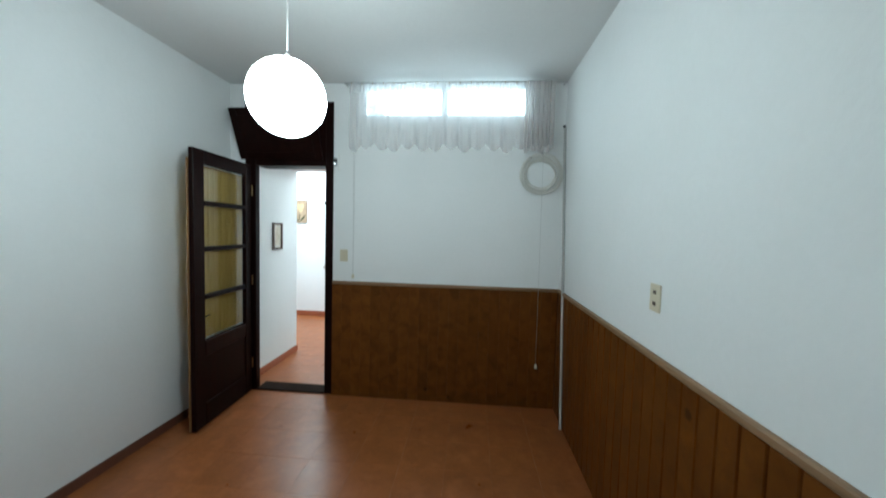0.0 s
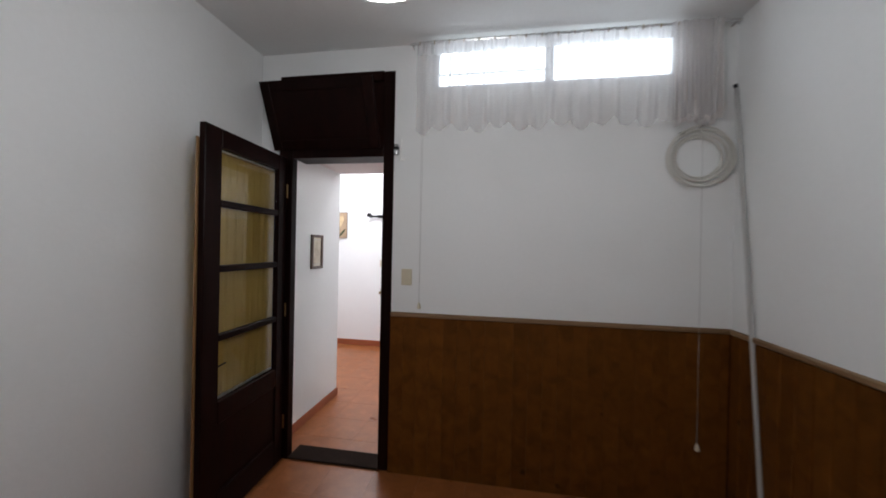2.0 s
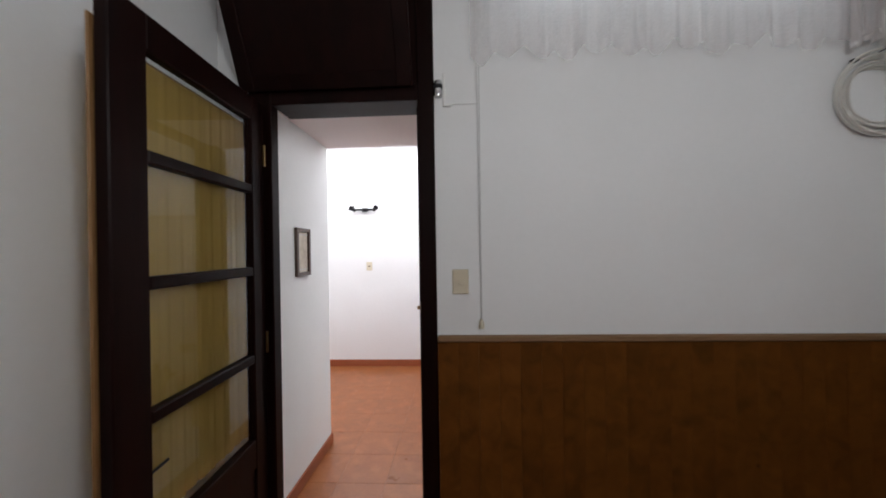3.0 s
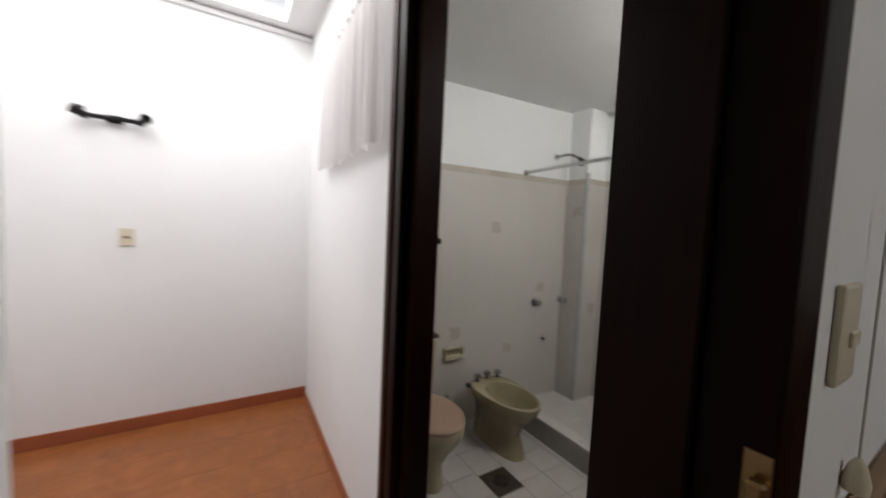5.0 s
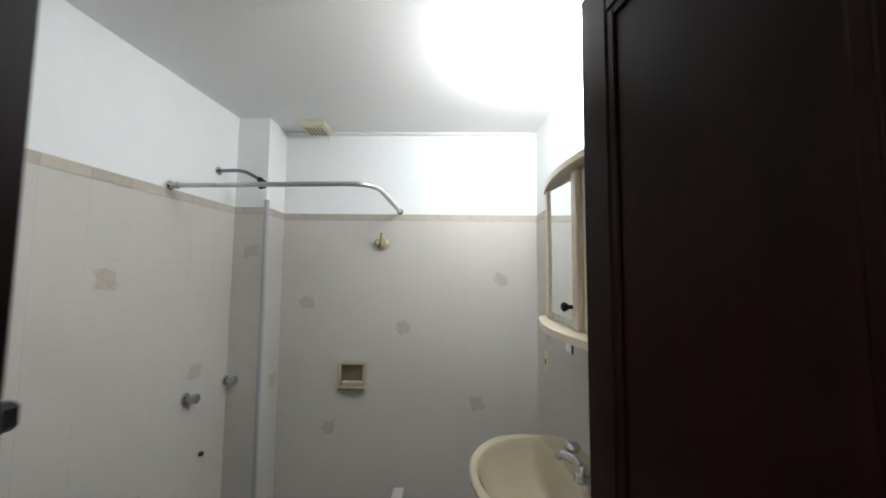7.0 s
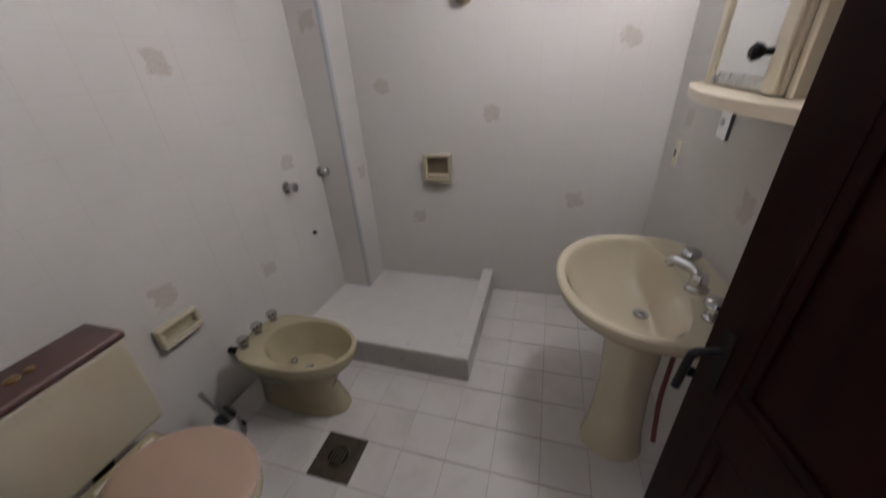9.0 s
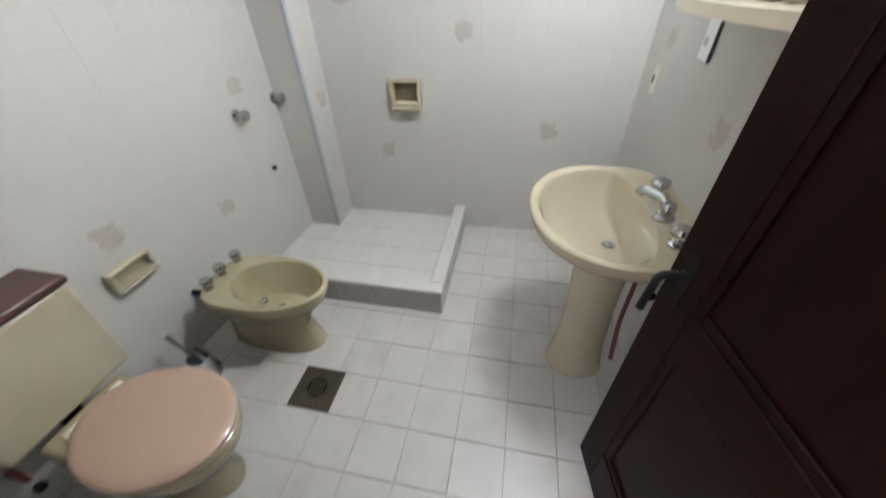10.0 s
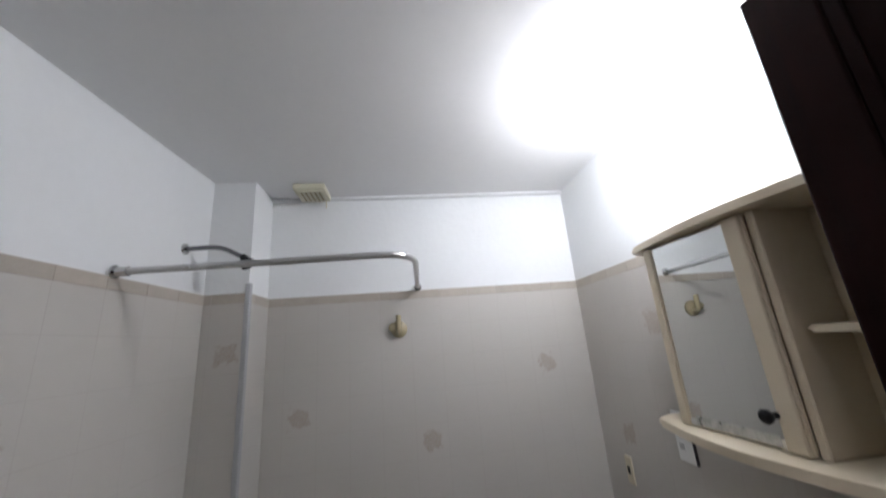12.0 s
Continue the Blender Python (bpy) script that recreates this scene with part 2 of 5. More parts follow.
RAIL = wood("pine_rail", (0.16, 0.09, 0.04), (0.28, 0.17, 0.09), 0.5, along=(0.06, 0.06, 1), coat=0.1, rand=0.1)
TERRA = mat("terracotta_tile", (0.255, 0.084, 0.024), 0.31, var=0.30, scale=7, fine=38, bump=0.0016, rand=0.08, dirt=(0.38, 0.130, 0.046), dirt_amount=0.6, dirt_scale=9)
TERRAJOINT = mat("terracotta_joint", (0.255, 0.088, 0.028), 0.6, var=0.1)
DARKSKIRT = mat("dark_skirting", (0.13, 0.055, 0.035), 0.4, var=0.15, scale=6)
SKIRT = mat("terracotta_skirting", (0.30, 0.085, 0.035), 0.35, var=0.15, scale=6, rand=0.2)
THRESH = mat("worn_threshold", (0.022, 0.014, 0.011), 0.85, var=0.3, scale=12, spec=0.05)
TILE = mat("cream_wall_tile", (0.50, 0.475, 0.437), 0.44, var=0.012, scale=2.5, fine=90, bump=0.0, rand=0.05, spec=0.35)
MOTIF = motif_tile("motif_wall_tile", (0.50, 0.475, 0.437), (0.368, 0.298, 0.243))
BORDER = mat("beige_border_tile", (0.42, 0.37, 0.31), 0.35, var=0.15, scale=22, fine=140, bump=0.001, rand=0.25)
GROUT = mat("pale_grout", (0.435, 0.405, 0.37), 0.7, var=0.05, scale=10)
FTILE = mat("white_floor_tile", (0.475, 0.445, 0.412), 0.38, var=0.05, scale=6, fine=90, bump=0.0008, rand=0.15, dirt=(0.36, 0.31, 0.265), dirt_amount=0.45, dirt_scale=7)
FGROUT = mat("grey_floor_grout", (0.345, 0.30, 0.255), 0.9, var=0.4, scale=8)
# kerb sides: the kerb top's hue, about a quarter darker
KERBTILE = mat("darker_kerb_tile", (0.36, 0.34, 0.315), 0.3, var=0.06, scale=9, rand=0.1)
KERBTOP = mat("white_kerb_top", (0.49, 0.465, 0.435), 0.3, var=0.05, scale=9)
TRIM = mat("grey_corner_trim", (0.36, 0.36, 0.37), 0.4, var=0.05)
CREAM = mat("cream_porcelain", (0.43, 0.372, 0.26), 0.14, var=0.03, scale=4, bump=0, coat=0.5)
OLIVE = mat("aged_cream_porcelain", (0.34, 0.29, 0.18), 0.18, var=0.06, scale=5, bump=0, coat=0.4, dirt=(0.24, 0.19, 0.10), dirt_amount=0.45, dirt_scale=6)
TANKC = mat("beige_cistern_plastic", (0.42, 0.37, 0.27), 0.35, var=0.04, scale=5, bump=0.0005, dirt=(0.34, 0.26, 0.16), dirt_amount=0.4)
PINK = mat("pink_seat_plastic", (0.345, 0.228, 0.166), 0.33, var=0.03, scale=5, bump=0.0004)
BROWN = mat("brown_lid_plastic", (0.075, 0.035, 0.028), 0.35, var=0.1)
CHROME = mat("chrome", (0.52, 0.52, 0.52), 0.12, metal=1, var=0.05, bump=0)
BRASS = mat("worn_brass", (0.30, 0.20, 0.09), 0.3, metal=1, var=0.12, bump=0)
TARNISH = mat("clouded_mirror", (0.42, 0.43, 0.42), 0.3, metal=0.6, var=0.35, scale=45, fine=160, bump=0, dirt=(0.62, 0.62, 0.60), dirt_amount=0.9, dirt_scale=38)
GUNMETAL = mat("tarnished_chrome", (0.16, 0.16, 0.17), 0.25, metal=1, var=0.1, bump=0)
STEEL = mat("brushed_rail_metal", (0.55, 0.55, 0.55), 0.3, metal=1, var=0.05, bump=0)
IVORY = mat("ivory_plastic", (0.62, 0.56, 0.42), 0.4, var=0.03, bump=0)
CABINET = mat("cream_cabinet_plastic", (0.66, 0.575, 0.43), 0.35, var=0.03, bump=0)
WHITE = mat("white_plastic", (0.78, 0.78, 0.76), 0.4, var=0.03, bump=0)
IVORYGREY = mat("grey_white_plastic", (0.44, 0.44, 0.43), 0.45, var=0.05, bump=0)
VENTC = mat("yellowed_plastic", (0.58, 0.55, 0.42), 0.45, var=0.08, bump=0)
BLACK = mat("black_metal", (0.012, 0.012, 0.013), 0.4, var=0.1, bump=0, spec=0.15)
RUBBER = mat("black_rubber", (0.010, 0.009, 0.008), 0.65, var=0.1, spec=0.12)
RUST = mat("rusty_grate", (0.058, 0.040, 0.022), 0.65, metal=0.3, var=0.4, scale=18, fine=110, bump=0.003, dirt=(0.03, 0.022, 0.014), dirt_amount=0.9, dirt_scale=24)
# brown tone stands for the shade inside the soap dish niche
RECESS = mat("shade_toned_recess", (0.17, 0.135, 0.08), 0.35, var=0.2, scale=12, bump=0)
HOSE = mat("red_hose", (0.13, 0.026, 0.02), 0.5, var=0.1)
ROPE = mat("cream_cable", (0.66, 0.645, 0.60), 0.6, var=0.1)
ALU = mat("aluminium_frame", (0.58, 0.60, 0.62), 0.4, metal=0.3, var=0.04, bump=0)
PAPER = mat("print_paper", (0.62, 0.56, 0.46), 0.7, var=0.15, scale=9, dirt=(0.35, 0.28, 0.20), dirt_amount=0.6, dirt_scale=14)
LEAFINK = mat("dark_green_ink", (0.055, 0.060, 0.025), 0.7, var=0.3, scale=20)
PETAL = mat("cream_ink", (0.60, 0.46, 0.27), 0.7, var=0.25, scale=16)
CANVAS = mat("brown_canvas", (0.40, 0.29, 0.19), 0.75, var=0.3, scale=7)
FRAMEW = wood("brown_frame_wood", (0.045, 0.025, 0.016), (0.12, 0.07, 0.045), 0.45, rand=0.1)
ROOFM = mat("roof_screed", (0.30, 0.29, 0.28), 0.9, var=0.15, scale=4)
LACE = cloth("white_lace", (0.90, 0.88, 0.88), 0.62, 0.5)
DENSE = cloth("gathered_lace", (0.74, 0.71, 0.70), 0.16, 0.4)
HEADING = cloth("lace_heading", (0.80, 0.79, 0.80), 0.32, 0.5)
DRAPE = cloth("white_voile", (0.78, 0.76, 0.76), 0.12, 0.5)
GOLD = cloth("ochre_door_curtain", (0.52, 0.345, 0.10), 0.0, 0.35)
GLASS = clear_glass("window_glass")
MIRROR = mat("mirror_silver", (0.86, 0.88, 0.87), 0.02, metal=1, var=0.0, bump=0)
b_m = MIRROR.node_tree.nodes["Principled BSDF"]
for link in list(MIRROR.node_tree.links):
    if link.to_node == b_m and link.to_socket.name == "Roughness":
        MIRROR.node_tree.links.remove(link)
b_m.inputs["Roughness"].default_value = 0.015
HAZE = glow("bright_sky", (0.96, 0.98, 1.0), 1.3)
OPAL = glow("opal_globe", (1.0, 0.985, 0.96), GLOBE)
BULB = glow("ceiling_globe", (1.0, 0.99, 0.98), BULBLIGHT)
ACRYL = cloth("opal_acrylic", (0.92, 0.92, 0.92), 0.0, 0.8, 10.0)


# ---- mesh helpers ----
PLACED = {}


def mesh_ob(name, bm, material, smooth=None):
    me = bpy.data.meshes.new(name)
    bmesh.ops.recalc_face_normals(bm, faces=bm.faces)
    bm.to_mesh(me)
    bm.free()
    me.materials.append(material)
    if smooth is not None:
        me.shade_smooth()
        me.set_sharp_from_angle(angle=radians(smooth))
    return new(name, me)


def part(name, bm, material, parent, label="", smooth=None):
    """One mesh, in world coordinates, under a thing or under a part."""
    ob = mesh_ob(name, bm, material, smooth)
    ob.parent = parent
    ob.matrix_parent_inverse = PLACED.get(parent, Matrix()).inverted()
    PLACED[ob] = Matrix()
    return tagged(ob, label)


def thing(name, base, label, category, group=""):
    ob = new(name)
    ob.empty_display_size = 0.05
    ob.location = base
    PLACED[ob] = Matrix.Translation(base)
    return tagged(ob, label, category, group)


def single(name, bm, material, label, category, group="", smooth=None):
    return tagged(mesh_ob(name, bm, material, smooth), label, category, group)


def structure(name, bm, material, label="", category="", smooth=None):
    return tagged(mesh_ob(name, bm, material, smooth), label, category, kind="structure")


def box(a, b, bevel=0.0, segs=1, bm=None):
    bm = bm or bmesh.new()
    lo, hi = [min(p) for p in zip(a, b)], [max(p) for p in zip(a, b)]
    vs = [bm.verts.new((x, y, z)) for x in (lo[0], hi[0]) for y in (lo[1], hi[1]) for z in (lo[2], hi[2])]
    fs = [bm.faces.new([vs[i] for i in q]) for q in ((0, 1, 3, 2), (4, 6, 7, 5), (0, 4, 5, 1), (2, 3, 7, 6), (0, 2, 6, 4), (1, 5, 7, 3))]
    if bevel:
        es = {e for f in fs for e in f.edges}
        bmesh.ops.bevel(bm, geom=list(es), offset=bevel, segments=segs, profile=0.6, affect="EDGES")
    return bm


def turned(bm, m):
    bmesh.ops.transform(bm, matrix=m, verts=bm.verts)
    return bm


def tube(points, r, n=10, bm=None, closed=False, caps=True):
    """A round bar along a line of points; r may change along it."""
    bm = bm or bmesh.new()
    pts = [Vector(p) for p in points]
    rs = r if isinstance(r, (list, tuple)) else [r] * len(pts)
    rings, up = [], None
    for i, p in enumerate(pts):
        a = pts[i - 1] if i or closed else p
        c = pts[(i + 1) % len(pts)] if i + 1 < len(pts) or closed else p
        d = (c - a).normalized()
        if up is None:
            up = d.orthogonal().normalized()
        up = (up - d * up.dot(d)).normalized()
        side = d.cross(up)
        rings.append([bm.verts.new(p + (up * math.cos(k * math.tau / n) + side * math.sin(k * math.tau / n)) * rs[i]) for k in range(n)])
    pairs = list(zip(rings, rings[1:])) + ([(rings[-1], rings[0])] if closed else [])
    for a, c in pairs:
        for k in range(n):
            bm.faces.new((a[k], a[(k + 1) % n], c[(k + 1) % n], c[k]))
    if caps and not closed:
        bm.faces.new(rings[0][::-1])
        bm.faces.new(rings[-1])
    return bm


def arc(points, radius=0.03, n=5):
    """The same line with its corners rounded."""
    pts = [Vector(p) for p in points]
    out = [pts[0]]
    for a, p, c in zip(pts, pts[1:], pts[2:]):
        u, v = (a - p).normalized(), (c - p).normalized()
        s, e = p + u * radius, p + v * radius
        for k in range(n + 1):
            t = k / n
            out.append(s.lerp(p, t).lerp(p.lerp(e, t), t))
    return out + [pts[-1]]


def ring(cx, cy, z, rx, ry, n=40, power=2.0, back=None, tilt=0.0):
    """A rounded outline; back flattens the side towards +y (or -y if negative)."""
    out = []
    for k in range(n):
        t = math.tau * k / n
        c, s = math.cos(t), math.sin(t)
        x = rx * math.copysign(abs(c) ** (2 / power), c)
        y = ry * math.copysign(abs(s) ** (2 / power), s)
        if back is not None and s * math.copysign(1, back) > 0:
            y = math.copysign(abs(back), s) * abs(s) ** 0.45
            x = rx * math.copysign(abs(c) ** 0.75, c)
        out.append((cx + x, cy + y, z + tilt * y))
    return out


def loft(rings, bm=None, bottom=True, top=True):
    bm = bm or bmesh.new()
    vr = [[bm.verts.new(p) for p in r] for r in rings]
    n = len(vr[0])
    for a, c in zip(vr, vr[1:]):
        for k in range(n):
            bm.faces.new((a[k], a[(k + 1) % n], c[(k + 1) % n], c[k]))
    if bottom:
        bm.faces.new(vr[0][::-1])
    if top:
        bm.faces.new(vr[-1])
    return bm


def lathe(profile, centre, axis="z", n=24, bm=None):
    """A body of revolution from (radius, height) pairs."""
    bm = bm or bmesh.new()
    m = {"z": Matrix(), "y": pose(0, 0, 0, -90), "-y": pose(0, 0, 0, 90), "x": pose(0, 0, 0, 0, 90), "-x": pose(0, 0, 0, 0, -90)}[axis]
    m = Matrix.Translation(centre) @ m
    rings = [[tuple(m @ Vector((max(r, 1e-4) * math.cos(k * math.tau / n), max(r, 1e-4) * math.sin(k * math.tau / n), h))) for k in range(n)] for r, h in profile]
    return loft(rings, bm)


def wall(name, a, b, holes, material, label):
    """A wall from corner a to corner b; holes are (from, to, bottom, top) along its length."""
    bm = bmesh.new()
    ax = 0 if abs(b[0] - a[0]) > abs(b[1] - a[1]) else 1
    us = sorted({a[ax], b[ax], *[v for h in holes for v in h[:2]]})
    zs = sorted({a[2], b[2], *[v for h in holes for v in h[2:]]})
    verts, solid = {}, set()
    for i, (u0, u1) in enumerate(zip(us, us[1:])):
        for j, (z0, z1) in enumerate(zip(zs, zs[1:])):
            if not any(h[0] <= (u0 + u1) / 2 <= h[1] and h[2] <= (z0 + z1) / 2 <= h[3] for h in holes):
                solid.add((i, j))

    def v(i, j, k):
        if (i, j, k) not in verts:
            w = (a, b)[k][1 - ax]
            verts[i, j, k] = bm.verts.new((us[i], w, zs[j]) if ax == 0 else (w, us[i], zs[j]))
        return verts[i, j, k]

    for i, j in solid:
        for k in (0, 1):
            bm.faces.new((v(i, j, k), v(i + 1, j, k), v(i + 1, j + 1, k), v(i, j + 1, k)))
        for di, dj, p, q in ((-1, 0, (0, 0), (0, 1)), (1, 0, (1, 0), (1, 1)), (0, -1, (0, 0), (1, 0)), (0, 1, (0, 1), (1, 1))):
            if (i + di, j + dj) not in solid:
                bm.faces.new((v(i + p[0], j + p[1], 0), v(i + q[0], j + q[1], 0), v(i + q[0], j + q[1], 1), v(i + p[0], j + p[1], 1)))
    return structure(name, bm, material, label, "wall")


TILE_MESHES = {}


def slab_mesh(w, h, t, lip, material):
    """A flat piece with eased edges, lying in xy and centred, top at z = t."""
    key = (round(w, 4), round(h, 4), t, lip, material.name)
    if key not in TILE_MESHES:
        vs = [(sx * w / 2, sy * h / 2, 0) for sx, sy in ((-1, -1), (1, -1), (1, 1), (-1, 1))]
        vs += [(sx * w / 2, sy * h / 2, t - lip) for sx, sy in ((-1, -1), (1, -1), (1, 1), (-1, 1))]
        vs += [(sx * (w / 2 - lip), sy * (h / 2 - lip), t) for sx, sy in ((-1, -1), (1, -1), (1, 1), (-1, 1))]
        fs = [(8, 9, 10, 11)] + [(4 * r + k, 4 * r + (k + 1) % 4, 4 * r + 4 + (k + 1) % 4, 4 * r + 4 + k) for r in (0, 1) for k in range(4)]
        me = bpy.data.meshes.new("piece")
        me.from_pydata(vs, [], fs)
        me.materials.append(material)
        TILE_MESHES[key] = me
    return TILE_MESHES[key]


def piece(name, parent, frame_m, u, v, w, h, t, lip, material):
    ob = bpy.data.objects.new(name, slab_mesh(w, h, t, lip, material))
    scene.collection.objects.link(ob)
    ob.parent = parent
    ob.matrix_parent_inverse = PLACED.get(parent, Matrix()).inverted()
    ob.matrix_basis = frame_m @ Matrix.Translation((u, v, 0))
    return ob


def lay(name, parent, frame_m, u0, u1, v0, v1, pu, pv, ou, ov, gap, t, material, skip=None, special=None, lip=0.001, jitter=0.0):
    """Lays pieces over u0..u1 by v0..v1 on a grid of that pitch and origin, cut at the edges."""
    i0, i1 = math.floor((u0 - ou) / pu + 1e-6), math.ceil((u1 - ou) / pu - 1e-6)
    j0, j1 = math.floor((v0 - ov) / pv + 1e-6), math.ceil((v1 - ov) / pv - 1e-6)
    for i in range(i0, i1):
        for j in range(j0, j1):
            a, b = max(u0, ou + i * pu), min(u1, ou + (i + 1) * pu)
            c, d = max(v0, ov + j * pv), min(v1, ov + (j + 1) * pv)
            cu, cv = (a + b) / 2, (c + d) / 2
            if b - a < 0.012 or d - c < 0.012 or (skip and skip(cu, cv)):
                continue
            m = special(cu, cv) if special else None
            piece(name, parent, frame_m, cu, cv, b - a - gap, d - c - gap, t, lip, m or material)


# ---- the large structure ----
RW, RB = 3.30, -4.70          # first room: right wall, back wall
RC = 3.11                     # its ceiling
HX0, HX1 = 0.105, 1.12        # hall, left and right faces
HC = 2.43                     # hall ceiling
FY = 3.03                     # far wall of the skylit room
SX, SC = -1.70, 3.03          # its left wall and its ceiling
BX0, BX1, BY0, BY1, BC = 1.214, 3.38, 0.05, 2.03, 2.585   # bathroom
TT = 1.997                    # top of the wall tiles

wall_left = wall("wall_left", (-0.12, RB, 0), (0, 0, RC + 0.1), [], PLASTER, "white painted plaster wall")
wall_right = wall("wall_right", (RW, RB, 0), (RW + 0.12, 0.05, RC + 0.1), [], PLASTER, "white painted plaster wall over pine panelling")
wall_back = wall("wall_back", (-0.12, RB - 0.12, 0), (RW + 0.12, RB, RC + 0.1), [], PLASTER, "white painted plaster wall")
wall_door = wall("wall_door", (-0.12, 0, 0), (RW, 0.05, RC + 0.1), [(0.165, 1.075, -1, 2.93), (1.36, 2.96, 2.765, 3.085)], PLASTER,
                 "white plaster wall with a door and a high window")
ceiling_1 = structure("ceiling_1", box((-0.12, RB - 0.12, RC), (RW + 0.12, -0.001, RC + 0.1)), DIMCEIL, "white painted ceiling", "ceiling")
hall_left = wall("wall_hall_left", (-0.12, 0.05, 0), (HX0, 1.14, HC), [], PLASTER, "white hall wall with a framed print")
soffit = structure("ceiling_hall", box((-0.12, 0.05, HC), (HX1, 1.14, SC + 0.25)), ROSE, "low rose-white hall ceiling", "ceiling")
stub = structure("wall_stub", box((1.075, 0.05, 0), (HX1, 0.115, HC)), PLASTER, "narrow plaster pier between two door frames", "wall")
wall_hall_right = wall("wall_hall_right", (HX1, 0.05, 0), (BX0, FY, SC + 0.25), [(0.051, 1.065, -1, 2.425)], PLASTER, "white wall with the bathroom door")
wall_return = wall("wall_return", (SX, 1.02, 0), (-0.12, 1.14, SC + 0.25), [], PLASTER, "white plaster wall")
wall_far = wall("wall_far", (SX - 0.12, FY, 0), (BX0, FY + 0.12, SC + 0.25), [], PLASTER, "white far wall under the skylight")
wall_side = wall("wall_side", (SX - 0.12, 1.02, 0), (SX, FY, SC + 0.25), [], PLASTER, "white plaster wall")

bm = bmesh.new()
for a, b in (((SX, 1.14, SC), (-1.0, FY, SC + 0.08)), ((0.90, 1.14, SC), (HX1, FY, SC + 0.08)),
             ((-1.0, 1.14, SC), (0.90, 1.52, SC + 0.08)), ((-1.0, 2.90, SC), (0.90, FY, SC + 0.08))):
    box(a, b, bm=bm)
ceiling_2 = structure("ceiling_skylit", bm, CEIL, "white ceiling round a skylight", "ceiling")
cove = bmesh.new()
for z0, y in ((2.985, 0.030),):
    box((SX, FY - y, z0), (HX1, FY, z0 + 0.037), 0.008, bm=cove)
structure("trim_cove", cove, CEIL, "white plaster moulding along the ceiling", "moulding")

skylight = thing("skylight", (-0.05, 2.2, SC + 0.08), "glowing opal acrylic skylight in a white frame", "skylight")
skylight["kind"] = "structure"
fr = bmesh.new()
for a, b in (((-1.05, 1.47, 0), (-1.0, 2.95, 0.14)), ((0.90, 1.47, 0), (0.95, 2.95, 0.14)), ((-1.0, 1.47, 0), (0.90, 1.52, 0.14)), ((-1.0, 2.90, 0), (0.90, 2.95, 0.14))):
    box((a[0], a[1], SC + 0.08 + a[2]), (b[0], b[1], SC + 0.08 + b[2]), bm=fr)
part("frame", fr, CEIL, skylight)
pane = part("pane", box((-1.04, 1.48, SC + 0.221), (0.94, 2.94, SC + 0.226)), ACRYL, skylight)
pane.visible_shadow = False

# bathroom shell
SKEW = Matrix.Translation((3.14, BY1, 0)) @ pose(0, 0, 0, 0, 0, -4.0) @ Matrix.Translation((-3.14, -BY1, 0))   # the left wall is not quite square to the others


def left_y(x):
    return BY1 + (3.14 - x) * math.tan(radians(4.0))


bw_left = structure("wall_bath_left", turned(box((BX0 - 0.02, BY1 + 0.010, 0), (BX1 + 0.13, BY1 + 0.13, BC + 0.1)), SKEW), PLASTER, "white plaster above cream tiles", "wall")
bw_end = wall("wall_bath_end", (BX1 + 0.010, BY0, 0), (BX1 + 0.13, BY1 + 0.010, BC + 0.1), [], PLASTER, "white plaster above cream tiles")
structure("ceiling_bath", box((BX0, BY0, BC), (BX1 + 0.13, BY1 + 0.30, BC + 0.09)), CEIL, "white painted bathroom ceiling", "ceiling")
structure("roof_bath", box((BX0, BY0, BC + 0.10), (BX1 + 1.2, BY1 + 1.2, BC + 0.13)), ROOFM, "grey flat roof seen from the window", "roof")
bm = bmesh.new()
box((BX1 - 0.018, BY0, BC - 0.02), (BX1 + 0.010, BY1 + 0.010, BC), 0.006, bm=bm)
structure("trim_bath", bm, CEIL, "thin white cornice", "cornice")

# floors
floor_room = structure("floor", box((-0.12, RB - 0.12, -0.12), (RW + 0.12, 0.0, -0.003)), TERRAJOINT, "reddish terracotta tile floor", "floor")
floor_hall = structure("floor_hall", box((SX - 0.12, 0.0, -0.12), (BX0 - 0.04, FY + 0.12, -0.003)), TERRAJOINT, "orange terracotta tile floor", "floor")
floor_bath = structure("floor_bath", box((BX0 - 0.04, 0.0, -0.12), (BX1 + 0.13, BY1 + 0.30, -0.004)), FGROUT, "white square floor tiles with grey joints", "floor")
structure("backdrop_sky", box((-4, 3.6, 2.6), (9, 3.65, 12)), HAZE, "bright hazy white sky outside the window", "sky")
structure("ground", box((-60, -60, -0.2), (60, 60, -0.13)), ROOFM, "grey ground round the house", "ground")

# skirting of terracotta strips
def skirting(name, spans, material):
    sk = structure(name, box((0, 0, 0), (0.001, 0.001, 0.001)), material, "terracotta tile skirting", "skirting")
    bm = bmesh.new()
    for a, b in spans:
        box(a, b, 0.003, bm=bm)
    bm.to_mesh(sk.data)
    bm.free()


skirting("baseboard_room", [((0, RB, 0), (0.012, -0.002, 0.075))], DARKSKIRT)
skirting("baseboard_hall", [((HX0, 0.053, 0), (HX0 + 0.012, 1.14, 0.085)), ((-0.12, 1.14, 0), (HX0 + 0.012, 1.152, 0.085)), ((SX, FY - 0.012, 0), (HX1, FY, 0.09)),
                            ((SX, 1.14, 0), (SX + 0.012, FY - 0.012, 0.09)), ((HX1 - 0.012, 1.225, 0), (HX1, FY - 0.012, 0.045))], SKIRT)


